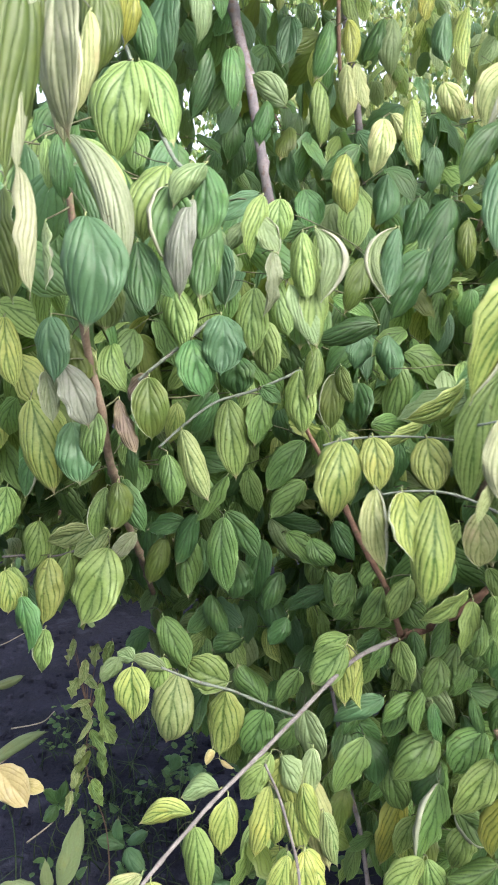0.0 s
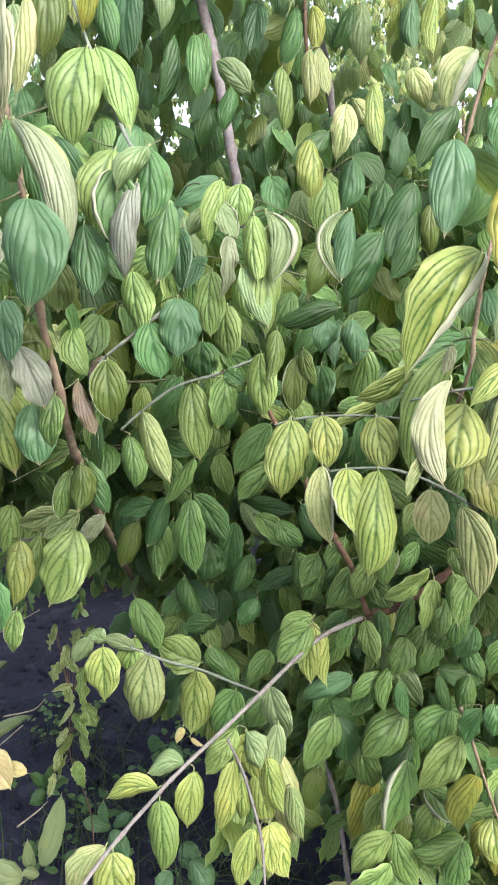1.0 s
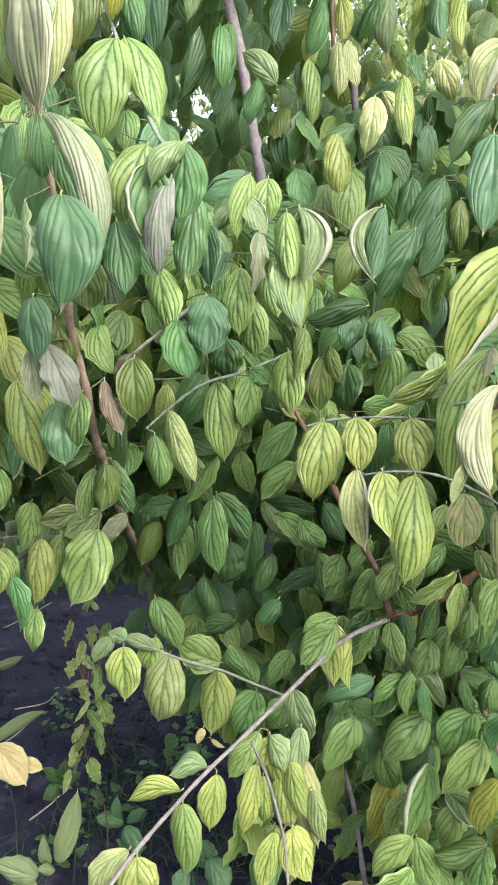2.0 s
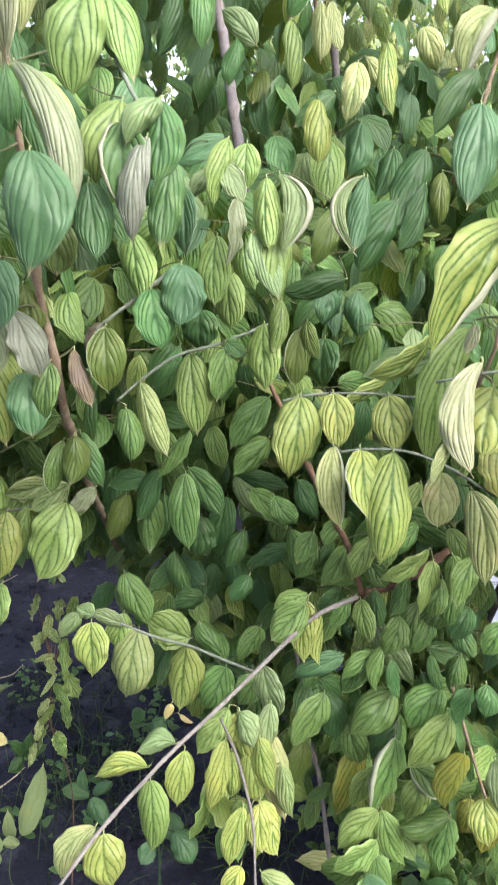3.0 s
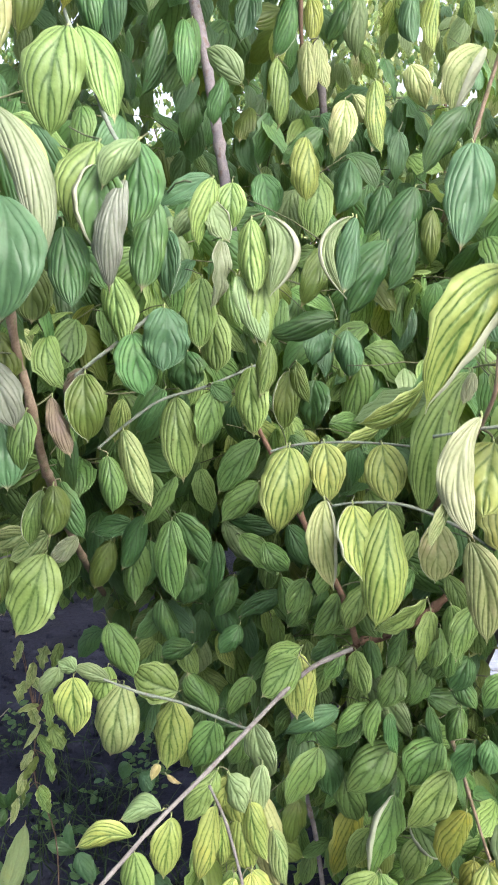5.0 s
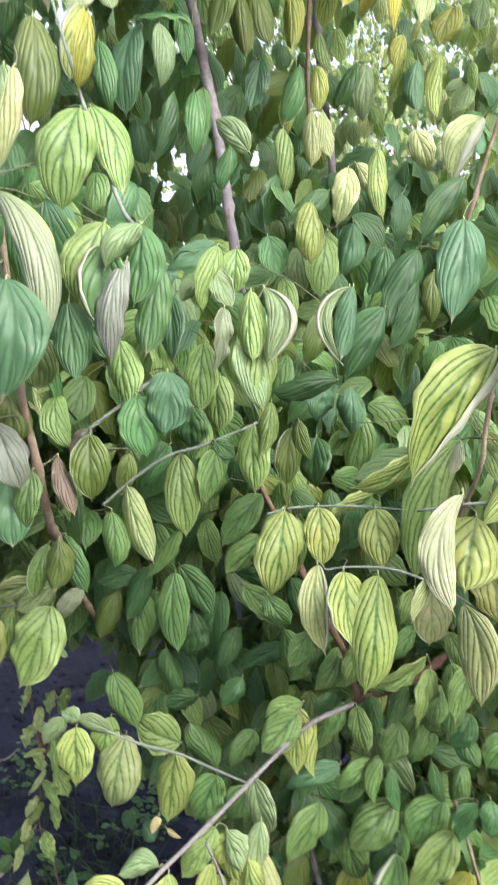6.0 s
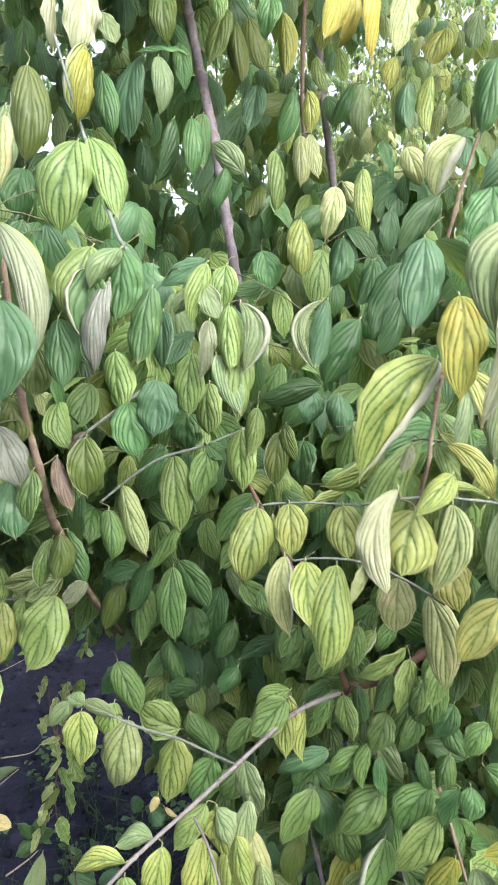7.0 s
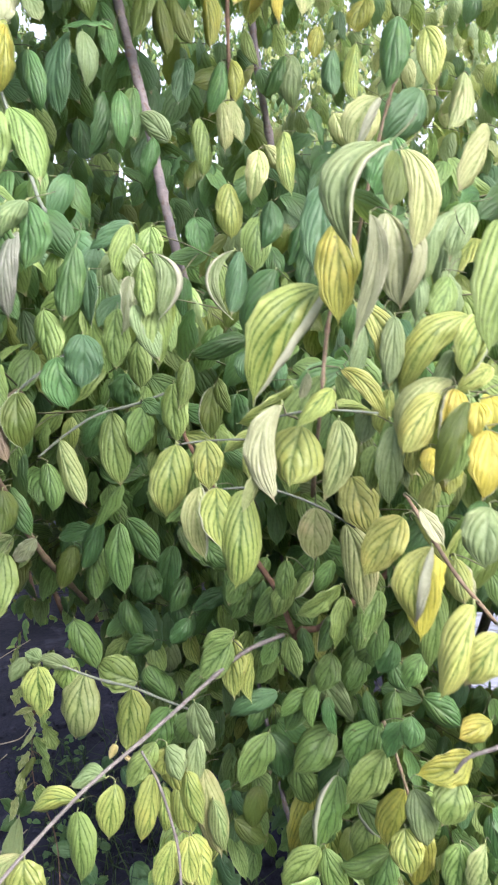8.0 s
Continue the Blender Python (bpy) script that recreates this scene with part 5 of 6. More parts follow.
SPRAYS.append([
    (0.353, 0.850, 1.193, 0.342, 0.834, 1.081, 0.041, 0, 0.10, 0.05, "YG", 0),
    (0.353, 0.900, 1.076, 0.324, 0.884, 1.034, 0.035, 0, 0.10, 0.05, "SG", 0),
])


# ---- the shrub: stems, sprays of leaves in front, and the crown behind them ----
shrub = tagged(new("dogwood_shrub"), "tall dogwood shrub with drooping, yellowing, dark-veined leaves growing from bare soil", "shrub")
stem_nodes = []
for n, (name, (bark, points)) in enumerate(STEMS.items()):
    line = smooth_line(points, 7)
    v, f = tube_arrays(line[:, :3], line[:, 3], 9, 9, n)
    part("stem" if points[0][3] > 0.004 else "twig", mesh_from("stem", [(v, f)]), BARK[bark], shrub,
         {"brown": "reddish-brown stem", "russet": "rusty brown limb", "grey": "grey-barked upright stem", "dark": "thin dark stem", "pale": "slender green-grey twig", "white": "ash-grey arching twig"}[bark])
    stem_nodes += [q for q in line[::3, :3]]

# leaf feet join wood that is near, so that these sprays hang from the stems
wood = np.array(stem_nodes)
feet = [(s, k, np.array(row[:3]), np.array(row[3:6])) for s, spray in enumerate(SPRAYS) for k, row in enumerate(spray)]
knots = np.array([b - 0.003 * (e - b) / np.linalg.norm(e - b) + (0, 0.003, 0.0) for _, _, b, e in feet])
joined, near, far = [], np.full(len(knots), -1), np.full(len(knots), np.inf)
places = list(wood)
for i, q in enumerate(knots):
    d = np.linalg.norm(wood - q, axis=1)
    near[i], far[i] = d.argmin(), d.min()
open_set = set(range(len(knots)))
while open_set:
    i = min(open_set, key=lambda k: far[k])
    open_set.remove(i)
    joined.append((i, places[near[i]], near[i] < len(wood)))
    places.append(knots[i])
    for k in open_set:
        d = np.linalg.norm(knots[k] - knots[i])
        if d < far[k]:
            near[k], far[k] = len(places) - 1, d
rng = np.random.default_rng(11)
twig_lines = {}
for i, start, on_stem in joined:
    end = knots[i]
    gap = np.linalg.norm(end - start)
    if gap > (0.045 if on_stem else 0.018):
        # this twig runs straight away from the camera position, hidden by its leaf
        away = end - np.array([0.03, 0.0, 1.52])
        start = end + 0.11 * away / np.linalg.norm(away) + rng.normal(0, 0.012, 3)
        gap = 0.04
    mid = 0.5 * (start + end) + np.array([0, 0.10, 0.03]) * gap + rng.normal(0, 0.03, 3) * gap
    twig_lines[i] = smooth_line([start, mid, end], 4)
for i, (s, k, _, _) in enumerate(feet):
    foot, tip, (width, turn, bow, sweep), kind = SPRAYS[s][k][:3], SPRAYS[s][k][3:6], SPRAYS[s][k][6:10], SPRAYS[s][k][10]
    line = twig_lines[i]
    rng = random.Random(int(1e4 * foot[0]) * 7919 + int(1e4 * foot[2]))
    twig = part("twig", mesh_from("twig", [tube_arrays(line, np.linspace(0.0010, 0.0008, len(line)) * (1.0 if np.linalg.norm(line[0] - line[-1]) < 0.05 else 0.7), 5, None, i)]), TWIG_MAT, shrub)
    axis = (Vector(tip) - Vector(foot)).normalized()
    face = Vector((0.0, -1.0, 0.30))
    face = (face - face.dot(axis) * axis).normalized()
    extra = rng.uniform(-1, 1) * (28 if foot[1] > 0.8 else 13)
    face = Matrix.Rotation(radians(turn + extra), 3, axis) @ face
    data = leaf_mesh(foot, tip, width / math.cos(radians(0.8 * extra)), np.array(face), bow, sweep + rng.uniform(-0.08, 0.08), rng, knots[i], roll=SPRAYS[s][k][11], crisp={"U": 0.5, "B": 0.5, "P": 0.3, "C": 0.3}.get(kind, 0.0))
    part("leaf", data, [LEAF_MATS[kind], BACK_MAT, STALK_MAT], twig)


def hanging_leaf(rng, foot, heading, kind, size=1.0, droop=1.1):
    """One leaf of a crown, with its foot on a twig, drooping."""
    length = rng.uniform(0.055, 0.096) * size
    axis = heading * rng.uniform(0.25, 0.8) + np.array([rng.normal(0, 0.18), rng.normal(0, 0.18), -droop])
    axis /= np.linalg.norm(axis)
    face = np.array([rng.normal(0, 0.6), -1.0 + rng.normal(0, 0.45), 1.2 - 0.75 * droop + rng.normal(0, 0.3)])
    face -= face @ axis * axis
    face /= np.linalg.norm(face) + 1e-9
    return (foot, foot + axis * length, length * rng.uniform(0.40, 0.60), face, rng.uniform(0.03, 0.2), rng.normal(0, 0.06),
            (rng.uniform(-0.85, 0.2), rng.uniform(-0.85, 0.2)), rng.uniform(0.05, 0.26), rng.uniform(0, 6), rng.uniform(-0.05, 0.12), rng.uniform(-0.8, 0.8), kind)


def leafy_twigs(rng, starts, headings, kinds, weights, size=1.0, nodes=(3, 5), step=0.042, droop=1.1):
    """Twigs with pairs of drooping leaves: lists of leaves and of twig tubes."""
    leaves, tubes = [], []
    for start, heading in zip(starts, headings):
        p, h = start.copy(), heading / np.linalg.norm(heading)
        line = [p.copy()]
        turn = rng.uniform(0, np.pi)
        for k in range(rng.integers(*nodes) + 1):
            h = h + rng.normal(0, 0.12, 3) + np.array([0, 0, -0.10])
            h /= np.linalg.norm(h)
            p = p + h * step * size * rng.uniform(0.8, 1.25)
            line.append(p.copy())
            across = np.cross(h, [np.cos(turn), np.sin(turn), 0.4])
            across /= np.linalg.norm(across) + 1e-9
            turn += np.pi / 2
            for sgn in (-1, 1):
                leaves.append(hanging_leaf(rng, p + 0.008 * sgn * across, sgn * across, rng.choice(len(kinds), p=weights), size, droop))
        leaves.append(hanging_leaf(rng, p, h, rng.choice(len(kinds), p=weights), size, droop))
        tubes.append(tube_arrays(np.array(line), np.linspace(0.0013, 0.0007, len(line)) * size, 4))
    return leaves, tubes


# crown leaves are culled by direction from a nominal camera position, behind the sprays
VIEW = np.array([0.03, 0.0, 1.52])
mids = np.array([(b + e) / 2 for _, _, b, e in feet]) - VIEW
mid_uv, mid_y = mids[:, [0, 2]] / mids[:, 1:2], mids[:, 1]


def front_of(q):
    """Depth of the front leaves round a place's direction from the camera position."""
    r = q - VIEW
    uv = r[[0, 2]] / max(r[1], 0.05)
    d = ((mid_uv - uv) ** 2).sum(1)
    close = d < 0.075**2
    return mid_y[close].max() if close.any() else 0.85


rng = np.random.default_rng(5)
starts, headings = [], []
while len(starts) < 1800:
    q = np.array([rng.uniform(-0.9, 1.2), rng.uniform(0.85, 2.0), rng.uniform(0.12, 2.75)])
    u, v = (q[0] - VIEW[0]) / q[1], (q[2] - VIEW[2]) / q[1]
    # a rounded crown, thinned by direction in the camera's view, with an opening low down
    if abs((q[0] - 0.15) / 1.08) ** 3 + abs((q[1] - 1.35) / 0.70) ** 3 + abs((q[2] - 1.3) / 1.5) ** 3 > 1:
        continue
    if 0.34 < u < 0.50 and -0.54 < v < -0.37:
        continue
    # left out where bare soil shows past the shrub's foot in the camera's view
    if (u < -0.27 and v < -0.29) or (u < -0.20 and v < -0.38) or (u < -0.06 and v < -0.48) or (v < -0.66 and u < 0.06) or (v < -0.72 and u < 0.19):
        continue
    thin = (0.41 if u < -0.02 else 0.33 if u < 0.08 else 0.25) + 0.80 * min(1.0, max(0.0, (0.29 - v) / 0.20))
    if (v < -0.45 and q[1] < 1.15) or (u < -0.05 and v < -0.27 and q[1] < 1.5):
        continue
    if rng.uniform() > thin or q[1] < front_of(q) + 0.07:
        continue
    starts.append(q)
    headings.append(np.array([rng.normal(0, 0.7), rng.normal(-0.35, 0.5), rng.uniform(-0.2, 0.7)]))
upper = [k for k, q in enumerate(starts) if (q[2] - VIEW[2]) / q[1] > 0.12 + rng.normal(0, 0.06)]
sunlit_pale = [k for k in upper if (starts[k][0] - VIEW[0]) / starts[k][1] > 0.06 and (starts[k][2] - VIEW[2]) / starts[k][1] > 0.23]
upper = [k for k in upper if k not in set(sunlit_pale)]
lower = [k for k in range(len(starts)) if k not in set(upper) | set(sunlit_pale)]
# leaf mixes carry light and shade: lighter low down, darker above, palest top right
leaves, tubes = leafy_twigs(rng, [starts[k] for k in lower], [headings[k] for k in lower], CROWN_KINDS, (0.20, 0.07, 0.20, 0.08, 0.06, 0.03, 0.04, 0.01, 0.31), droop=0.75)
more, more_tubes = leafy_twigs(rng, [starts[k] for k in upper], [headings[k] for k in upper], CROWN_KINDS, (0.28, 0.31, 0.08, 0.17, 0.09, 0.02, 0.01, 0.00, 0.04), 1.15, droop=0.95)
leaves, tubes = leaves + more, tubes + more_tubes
more, more_tubes = leafy_twigs(rng, [starts[k] for k in sunlit_pale], [headings[k] for k in sunlit_pale], CROWN_KINDS, (0.10, 0.03, 0.20, 0.10, 0.07, 0.22, 0.12, 0.16, 0.0), 0.85)
leaves, tubes = leaves + more, tubes + more_tubes
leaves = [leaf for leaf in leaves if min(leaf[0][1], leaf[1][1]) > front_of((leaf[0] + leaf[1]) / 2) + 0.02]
# drop leaves that would cover the slabs in the camera's view
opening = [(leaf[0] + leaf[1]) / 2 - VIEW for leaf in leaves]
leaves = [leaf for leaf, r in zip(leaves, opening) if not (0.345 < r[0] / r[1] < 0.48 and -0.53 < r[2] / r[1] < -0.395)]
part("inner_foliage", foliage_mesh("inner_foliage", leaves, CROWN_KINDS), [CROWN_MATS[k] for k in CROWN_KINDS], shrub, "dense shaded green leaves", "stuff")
part("twig_mass", mesh_from("twig_mass", tubes), TWIG_MAT, shrub, "thin dark twigs", "stuff")

# stems that carry the crown down to the soil
for n, (x, y, top) in enumerate(((0.34, 1.95, (0.15, 1.6, 1.1)), (0.48, 1.98, (0.38, 1.55, 1.0)), (0.62, 1.90, (0.72, 1.6, 1.1)))):
    line = smooth_line([(x, y, -0.02), (x + 0.02, y - 0.02, 0.35), (0.5 * (x + top[0]), 0.5 * (y + top[1]), 0.7), top], 6)
    v, f = tube_arrays(line, np.linspace(0.017, 0.011, len(line)), 9, 8, 50 + n)
    part("trunk", mesh_from("trunk", [(v, f)]), BARK["grey"], shrub, "grey-brown basal stem")


# ---- ground ----
def ground_height(x, y):
    near = max(0.0, 1 - math.hypot(x, y - 2) / 6)
    return near * (0.035 * noise.noise((x * 2.1, y * 2.1, 0)) + 0.02 * noise.noise((x * 7, y * 7, 3)) + 0.008 * noise.noise((x * 22, y * 22, 5)))


ticks = [-400, -120, -40, -16, -8, -5] + [-3.6 + 0.06 * k for k in range(121)] + [5, 8, 16, 40, 120, 400]
verts = [(x, y + 2.0, ground_height(x, y + 2.0) - 0.01) for y in ticks for x in ticks]
tagged(part("ground", mesh_from("ground", [(np.array(verts), grid_faces(len(ticks), len(ticks)))]), SOIL_MAT), "bare crumbly soil, its colour darkened and blued for shade", "ground", kind="structure")

# ---- plain unseen wall behind the camera, added to block low sky light ----
bm = bmesh.new()
bmesh.ops.create_cube(bm, size=1.0, matrix=Matrix.Translation((0, -3.6, 1.18)) @ Matrix.Diagonal((14.0, 0.25, 2.4, 1)))
bmesh.ops.bevel(bm, geom=bm.edges[:], offset=0.02, segments=2, affect="EDGES")
tagged(part("unseen_shade_wall", bm, WALL_MAT), "unseen plain brown wall, added to block low sky light from the shrub", "wall", kind="structure")

# ---- concrete slabs behind the shrub: a guessed object, placed to show in the camera's view ----
path = tagged(new("concrete_path"), "path of pale concrete slabs behind the shrub", "path", kind="structure")
for n in range(5):
    bm = bmesh.new()
    bmesh.ops.create_cube(bm, size=1.0, matrix=Matrix.Translation((1.42 + 0.91 * n, 3.3 + 0.02 * (n % 2), 0.015)) @ Matrix.Diagonal((0.89, 0.88, 0.09, 1)))
    bmesh.ops.bevel(bm, geom=bm.edges[:], offset=0.012, segments=2, affect="EDGES")
    part("slab", bm, SLAB_MAT, path)


# ---- bushes and trees behind ----
def far_bush(name, label, centre, size, twigs, weights, seed, leaf_size, thinner=0.0):
    """A bush of the same make, further off: stems and one mass of leaves."""
    rng = np.random.default_rng(seed)
    bush = tagged(new(name), label, "tree" if "tree" in name else "bush", group="planting behind the shrub")
    starts, headings = [], []
    for _ in range(twigs):
        d = rng.normal(0, 1, 3)
        d /= np.linalg.norm(d)
        r = rng.uniform(0.35, 1.0) ** 0.6 * (1 + 0.25 * noise.noise(Vector(d * 2.2) + Vector((seed, 0, 0))))
        starts.append(np.array(centre) + d * r * np.array(size))
        headings.append(d + np.array([0, 0, 0.3]))
    starts = [q for q in starts if q[2] > 0.03] or starts
    leaves, tubes = leafy_twigs(rng, starts, headings, CROWN_KINDS, weights, leaf_size, (3, 6))
    part("crown", foliage_mesh("crown", leaves, CROWN_KINDS, 3, 5), [CROWN_MATS[k] for k in CROWN_KINDS], bush, "", "stuff")
    part("twig_mass", mesh_from("twig_mass", tubes), BARK["dark"], bush, "", "stuff")
    for k in range(4):
        x, y = centre[0] + rng.normal(0, 0.12) * size[0], centre[1] + rng.normal(0, 0.12) * size[1]
        top = (centre[0] + rng.normal(0, 0.4) * size[0], centre[1] + rng.normal(0, 0.3) * size[1], centre[2] + 0.5 * size[2])
        line = smooth_line([(x, y, -0.03), (0.6 * x + 0.4 * top[0], 0.6 * y + 0.4 * top[1], 0.5 * top[2]), top], 6)
        v, f = tube_arrays(line, np.linspace(0.016, 0.006, len(line)), 7, 8, seed + k)
        part("stem", mesh_from("stem", [(v, f)]), BARK["dark"], bush)
    return bush


# the pale leaf mix stands in for sunlight on the planting behind
SUNLIT_MIX, DARK = (0.06, 0.03, 0.20, 0.05, 0.08, 0.24, 0.14, 0.20, 0.0), (0.30, 0.34, 0.08, 0.16, 0.10, 0.02, 0.0, 0.0, 0.0)
far_bush("background_bush", "bush behind the dogwood, sunlight put into its pale yellowish leaves", (1.15, 3.9, 2.1), (1.15, 0.55, 1.5), 1700, SUNLIT_MIX, 3, 0.58)
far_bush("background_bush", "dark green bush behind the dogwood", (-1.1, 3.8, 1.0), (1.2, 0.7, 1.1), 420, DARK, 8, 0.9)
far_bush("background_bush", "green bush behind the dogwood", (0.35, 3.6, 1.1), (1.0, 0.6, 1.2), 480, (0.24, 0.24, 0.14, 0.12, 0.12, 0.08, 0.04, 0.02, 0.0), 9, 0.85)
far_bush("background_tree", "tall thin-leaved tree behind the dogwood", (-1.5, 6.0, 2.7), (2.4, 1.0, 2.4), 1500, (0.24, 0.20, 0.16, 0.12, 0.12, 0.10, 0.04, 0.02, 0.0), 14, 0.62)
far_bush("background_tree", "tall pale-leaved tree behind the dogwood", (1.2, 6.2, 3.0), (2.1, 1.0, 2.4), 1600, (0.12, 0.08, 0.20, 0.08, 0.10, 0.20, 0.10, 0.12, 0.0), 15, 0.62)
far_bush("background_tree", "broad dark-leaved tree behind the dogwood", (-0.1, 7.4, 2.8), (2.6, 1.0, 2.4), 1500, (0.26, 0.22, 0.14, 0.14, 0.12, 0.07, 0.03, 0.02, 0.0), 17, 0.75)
far_bush("background_tree", "tall tree behind the dogwood, in the same sunlit pale leaf mix", (3.6, 6.0, 2.6), (2.0, 1.0, 2.4), 1100, SUNLIT_MIX, 16, 0.7)


# ---- weeds, a withered vine, dead leaves and grass on the open soil ----
def small_plant(name, label, category, rows, root, stem_mat, crisp=0.0):
    """A low plant: a stem from the soil, and leaves that each join it."""
    rng = random.Random(len(rows) + int(1000 * root[0]))
    plant = tagged(new(name), label, category)
    top = np.mean([row[:3] for row in rows], axis=0)
    line = smooth_line([root, 0.5 * (np.array(root) + top) + (0.02, 0.02, 0.03), 0.2 * np.array(root) + 0.8 * top + (-0.01, 0.0, 0.0), top], 6)
    part("stem", mesh_from("stem", [tube_arrays(line, np.linspace(0.0018, 0.0010, len(line)), 6)]), stem_mat, plant)
    for row in rows:
        foot, tip, width, kind = np.array(row[:3]), np.array(row[3:6]), row[6], row[7]
        near = line[np.linalg.norm(line - foot, axis=1).argmin()]
        face = np.array([rng.uniform(-0.3, 0.3), -1.0, 0.5])
        axis = (tip - foot) / np.linalg.norm(tip - foot)
        face -= face @ axis * axis
        data = leaf_mesh(foot, tip, width, face / np.linalg.norm(face), rng.uniform(0.02, 0.12), rng.uniform(-0.08, 0.08), rng, near, crisp=crisp)
        part("leaf", data, [LEAF_MATS[kind], BACK_MAT, stem_mat], plant)
    return plant


small_plant("broadleaf_weed", "grey-green broad-leaved weed standing on the soil", "weed", [
    (-0.403, 1.216, 0.454, -0.359, 1.227, 0.611, 0.042, "weed"),
    (-0.420, 1.215, 0.449, -0.425, 1.207, 0.517, 0.024, "weed"),
    (-0.401, 1.196, 0.454, -0.431, 1.178, 0.469, 0.026, "weed"),
    (-0.427, 1.176, 0.458, -0.507, 1.161, 0.498, 0.051, "weed"),
    (-0.429, 1.173, 0.445, -0.475, 1.150, 0.434, 0.043, "weed"),
], (-0.406, 1.245, -0.02), GRASS_MAT)
small_plant("broadleaf_weed", "long-leaved weed leaning over the dark soil", "weed", [
    (-0.614, 1.435, 0.557, -0.475, 1.435, 0.650, 0.030, "weed"),
    (-0.628, 1.513, 0.702, -0.549, 1.501, 0.736, 0.026, "weed"),
], (-0.611, 1.524, -0.02), GRASS_MAT)
small_plant("withered_vine", "thin vine with small withered pale leaves beside the shrub", "vine", [
    (-0.350, 1.382, 0.784, -0.348, 1.348, 0.709, 0.032, "YG"),
    (-0.345, 1.368, 0.710, -0.316, 1.341, 0.670, 0.032, "YG"),
    (-0.357, 1.374, 0.636, -0.344, 1.346, 0.594, 0.025, "YG"),
    (-0.368, 1.363, 0.580, -0.351, 1.337, 0.546, 0.029, "YG"),
    (-0.384, 1.391, 0.830, -0.390, 1.361, 0.784, 0.019, "PV"),
    (-0.371, 1.375, 0.747, -0.410, 1.353, 0.745, 0.013, "PV"),
    (-0.387, 1.374, 0.744, -0.363, 1.348, 0.713, 0.021, "PV"),
    (-0.368, 1.368, 0.710, -0.395, 1.340, 0.672, 0.016, "PV"),
    (-0.373, 1.365, 0.642, -0.398, 1.337, 0.607, 0.017, "O"),
    (-0.384, 1.357, 0.600, -0.399, 1.328, 0.559, 0.017, "O"),
    (-0.358, 1.388, 0.867, -0.364, 1.360, 0.830, 0.022, "PV"),
] + [
    (-0.329, 1.390, 0.872, -0.339, 1.361, 0.830, 0.022, "YG"),
    (-0.407, 1.389, 0.876, -0.408, 1.362, 0.841, 0.015, "PV"),
    (-0.410, 1.395, 0.856, -0.415, 1.368, 0.825, 0.019, "PV"),
    (-0.397, 1.383, 0.793, -0.410, 1.357, 0.762, 0.021, "PV"),
    (-0.373, 1.373, 0.684, -0.337, 1.344, 0.637, 0.028, "YG"),
    (-0.382, 1.358, 0.660, -0.400, 1.332, 0.631, 0.021, "PV"),
    (-0.398, 1.359, 0.614, -0.404, 1.331, 0.574, 0.019, "PV"),
    (-0.372, 1.353, 0.579, -0.343, 1.326, 0.540, 0.028, "YG"),
    (-0.410, 1.349, 0.561, -0.415, 1.321, 0.522, 0.017, "PV"),
    (-0.389, 1.386, 0.804, -0.355, 1.361, 0.780, 0.022, "PV"),
], (-0.367, 1.423, -0.02), BARK["dark"], 1.0)
small_plant("yellow_weed", "low weed with large yellowed leaves on the soil", "weed", [
    (-0.564, 1.345, 0.613, -0.487, 1.314, 0.549, 0.071, "DY"),
    (-0.514, 1.349, 0.578, -0.458, 1.329, 0.572, 0.031, "DY"),
], (-0.759, 1.397, -0.02), GRASS_MAT)
small_plant("green_seedling", "blue-green seedling under the shrub", "seedling", [
    (-0.340, 1.541, 0.282, -0.404, 1.525, 0.314, 0.038, "T"),
    (-0.333, 1.542, 0.285, -0.283, 1.532, 0.332, 0.036, "T"),
    (-0.330, 1.514, 0.299, -0.290, 1.483, 0.241, 0.054, "T"),
    (-0.356, 1.550, 0.278, -0.359, 1.544, 0.352, 0.030, "T"),
], (-0.330, 1.587, -0.02), GRASS_MAT)
small_plant("green_seedling", "small dark green seedling on the soil", "seedling", [
    (-0.513, 1.601, 0.349, -0.550, 1.589, 0.400, 0.034, "D"),
    (-0.513, 1.601, 0.349, -0.491, 1.594, 0.414, 0.031, "D"),
    (-0.513, 1.600, 0.346, -0.452, 1.589, 0.384, 0.031, "D"),
    (-0.510, 1.582, 0.356, -0.540, 1.556, 0.331, 0.042, "D"),
], (-0.503, 1.646, -0.02), GRASS_MAT)
small_plant("green_seedling", "blue-green seedling under the arching twig", "seedling", [
    (-0.135, 1.089, 0.555, -0.156, 1.064, 0.533, 0.033, "T"),
    (-0.100, 1.093, 0.575, -0.064, 1.066, 0.533, 0.049, "T"),
    (-0.120, 1.143, 0.568, -0.091, 1.116, 0.533, 0.041, "T"),
], (-0.108, 1.158, -0.02), GRASS_MAT)
small_plant("green_seedling", "small blue-green seedling behind the arching twig", "seedling", [
    (-0.184, 1.217, 0.698, -0.172, 1.205, 0.741, 0.028, "T"),
    (-0.153, 1.220, 0.709, -0.129, 1.196, 0.690, 0.036, "T"),
], (-0.159, 1.268, -0.02), GRASS_MAT)
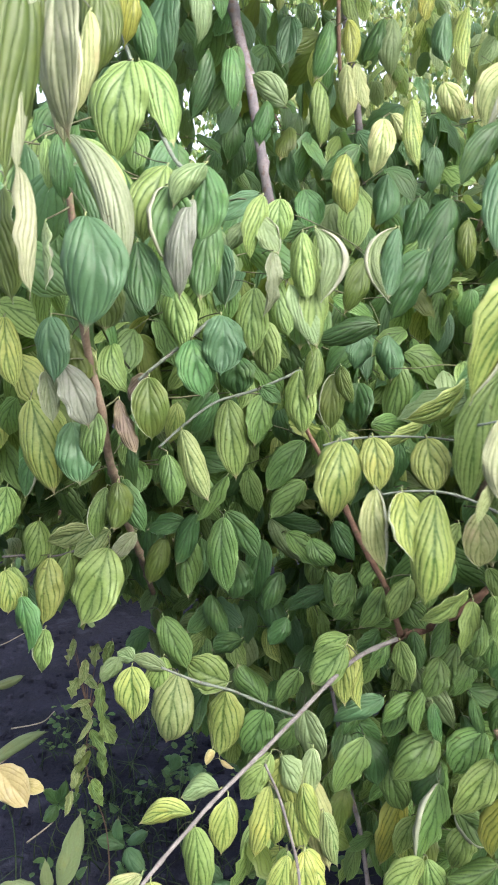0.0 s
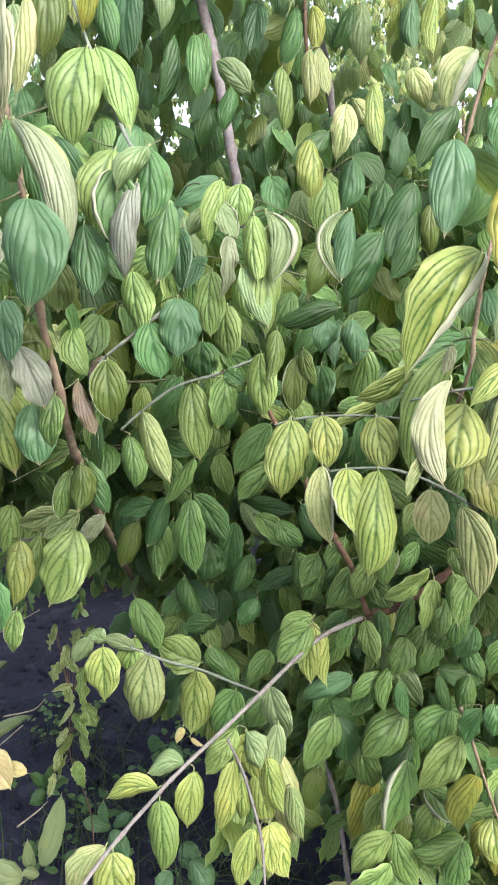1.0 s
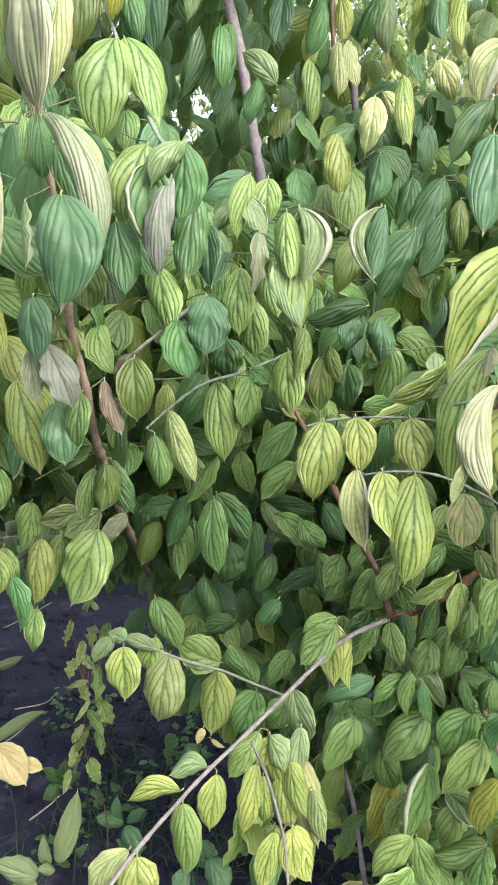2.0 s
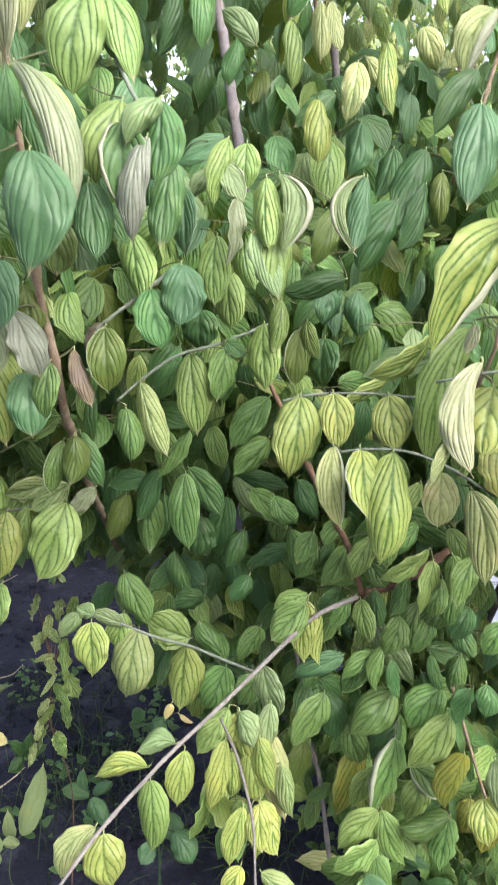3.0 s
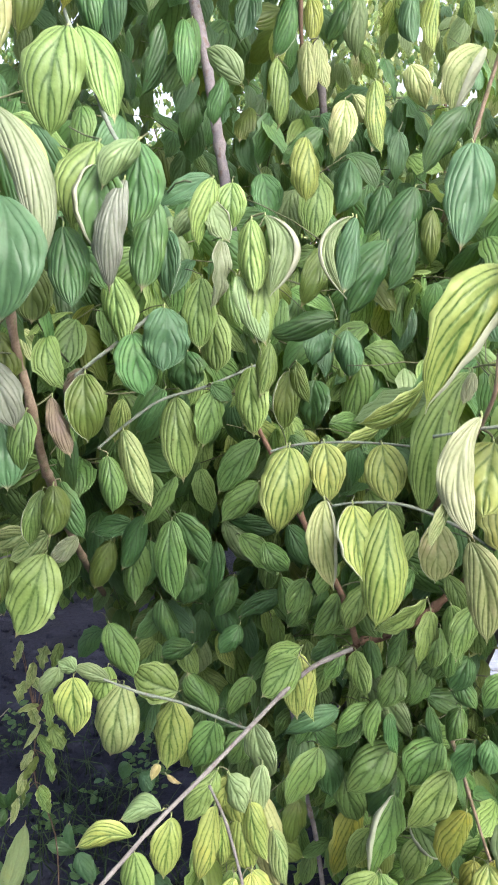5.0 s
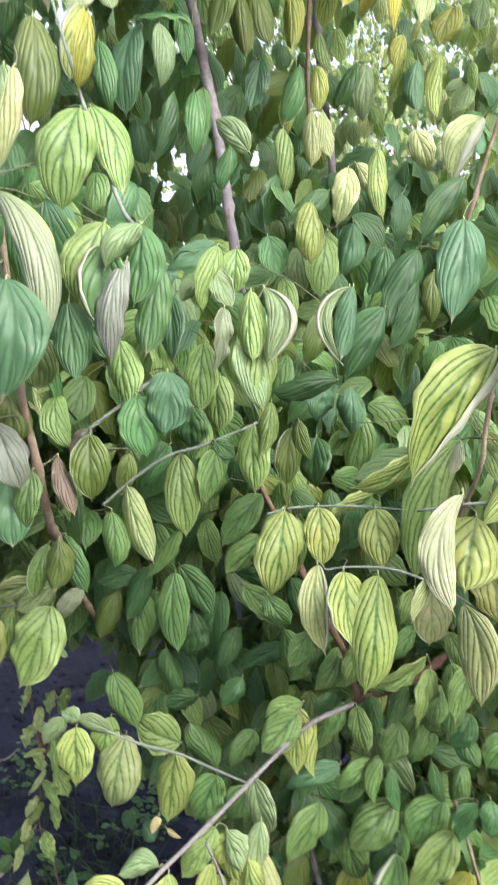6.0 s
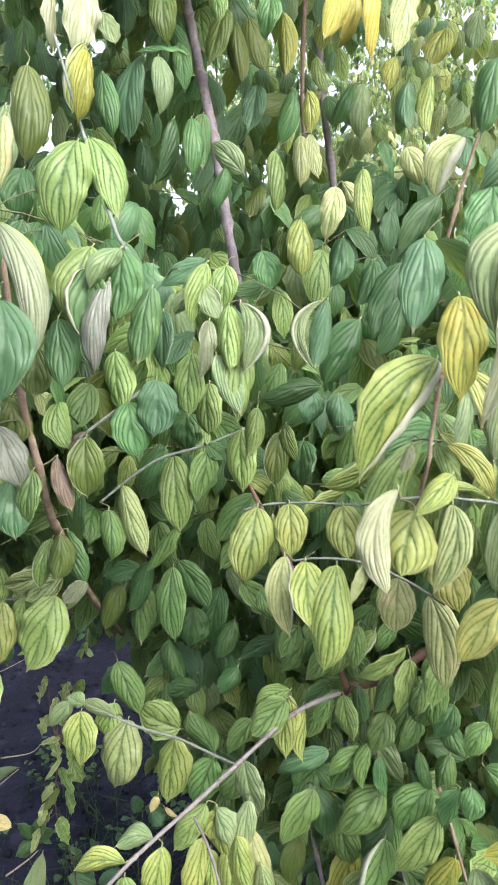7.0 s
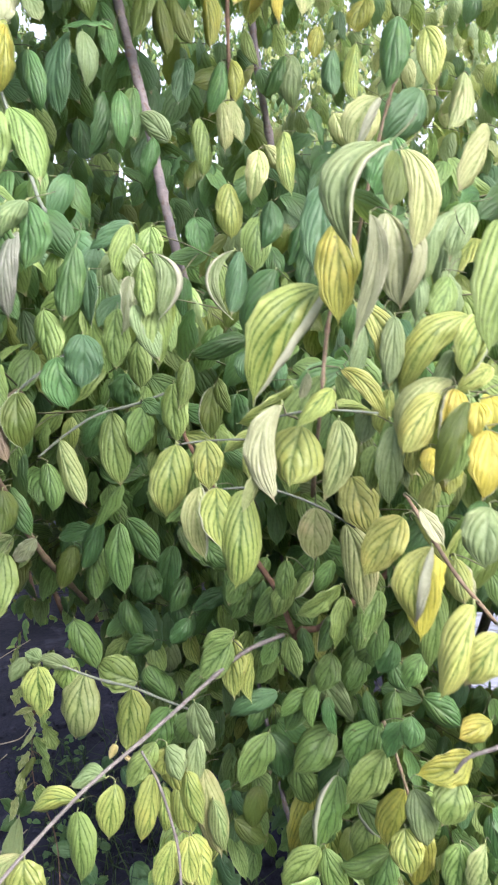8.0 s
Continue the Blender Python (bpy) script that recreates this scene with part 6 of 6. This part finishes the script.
for n, (x, y) in enumerate(((-0.45, 2.1), (-0.62, 2.35), (-0.3, 1.95), (-0.5, 1.8), (-0.15, 1.75), (-0.35, 2.5), (0.1, 1.7))):
    rng = np.random.default_rng(70 + n)
    chunks = []
    for _ in range(50):
        p = np.array([x + rng.normal(0, 0.10), y + rng.normal(0, 0.10), -0.01])
        lean, h = rng.normal(0, 0.07, 2), rng.uniform(0.04, 0.14)
        line = np.array([p, p + (0.3 * lean[0], 0.3 * lean[1], 0.6 * h), p + (lean[0], lean[1], h)])
        chunks.append(tube_arrays(line, np.array([0.0022, 0.0018, 0.0004]), 3))
    tagged(part("grass_tuft", mesh_from("grass_tuft", chunks), GRASS_MAT, kind="stuff"), "tuft of dark green grass on shaded soil", "grass", group="grass tufts")
for n, (a, b) in enumerate((((-0.95, 2.5, 0.0), (-0.74, 2.35, 0.16)), ((-1.0, 2.2, 0.0), (-0.80, 2.28, 0.10)), ((-1.25, 3.2, 0.0), (-0.95, 3.0, 0.22)), ((-0.70, 1.9, 0.0), (-0.62, 1.95, 0.05)))):
    rng = np.random.default_rng(90 + n)
    a, b = np.array(a), np.array(b)
    line = smooth_line([a, 0.5 * (a + b) + rng.normal(0, 0.02, 3), b], 5)
    tagged(part("dry_stalk", mesh_from("dry_stalk", [tube_arrays(line, np.linspace(0.003, 0.0015, len(line)), 5)]), DRY_MAT), "bleached dry grass stalk lying on the soil", "stalk", group="dry stalks")

# low dark weeds that cover the soil round the foot of the shrub
rng = np.random.default_rng(33)
low_leaves = []
for _ in range(130):
    x, y = rng.uniform(-0.80, 0.35), rng.uniform(1.60, 2.6)
    if noise.noise((x * 3.1, y * 3.1, 7)) < -0.02 - 0.2 * (x + 0.2):
        continue
    for _ in range(rng.integers(4, 9)):
        a, size = rng.uniform(0, 2 * np.pi), rng.uniform(0.018, 0.042)
        foot = np.array([x + rng.normal(0, 0.02), y + rng.normal(0, 0.02), rng.uniform(0.01, 0.07)])
        axis = np.array([np.cos(a), np.sin(a), rng.uniform(0.0, 0.7)])
        axis /= np.linalg.norm(axis)
        face = np.array([rng.normal(0, 0.2), -0.4, 1.0])
        face -= face @ axis * axis
        low_leaves.append((foot, foot + axis * size, size * rng.uniform(0.45, 0.7), face / np.linalg.norm(face), rng.uniform(0.05, 0.2), 0.0,
                           (-0.2, -0.2), 0.08, rng.uniform(0, 6), 0.1, 0.0, rng.choice((0, 1, 3), p=(0.08, 0.84, 0.08))))
tagged(part("ground_weeds", foliage_mesh("ground_weeds", low_leaves, CROWN_KINDS, 3, 6), [CROWN_MATS[k] for k in CROWN_KINDS], kind="stuff"), "low dark green weeds spreading over the soil", "weeds")

# crumbs of soil
crumbs = []
for n in range(900):
    x, y = rng.uniform(-1.4, 0.4), rng.uniform(1.5, 3.4)
    r = 0.004 + 0.014 * rng.uniform() ** 3
    v = rng.normal(0, 1, (8, 3))
    v = np.array([(a, b, c) for a in (-1, 1) for b in (-1, 1) for c in (-1, 1)]) * r * rng.uniform(0.5, 1.1, (8, 3)) + (x, y, ground_height(x, y) - 0.01 + 0.3 * r)
    crumbs.append((v, [(0, 1, 3, 2), (4, 6, 7, 5), (0, 4, 5, 1), (2, 3, 7, 6), (0, 2, 6, 4), (1, 5, 7, 3)]))
tagged(part("soil_crumbs", mesh_from("soil_crumbs", crumbs), SOIL_MAT, kind="stuff"), "loose crumbs of soil, coloured dark blue for shade", "soil")
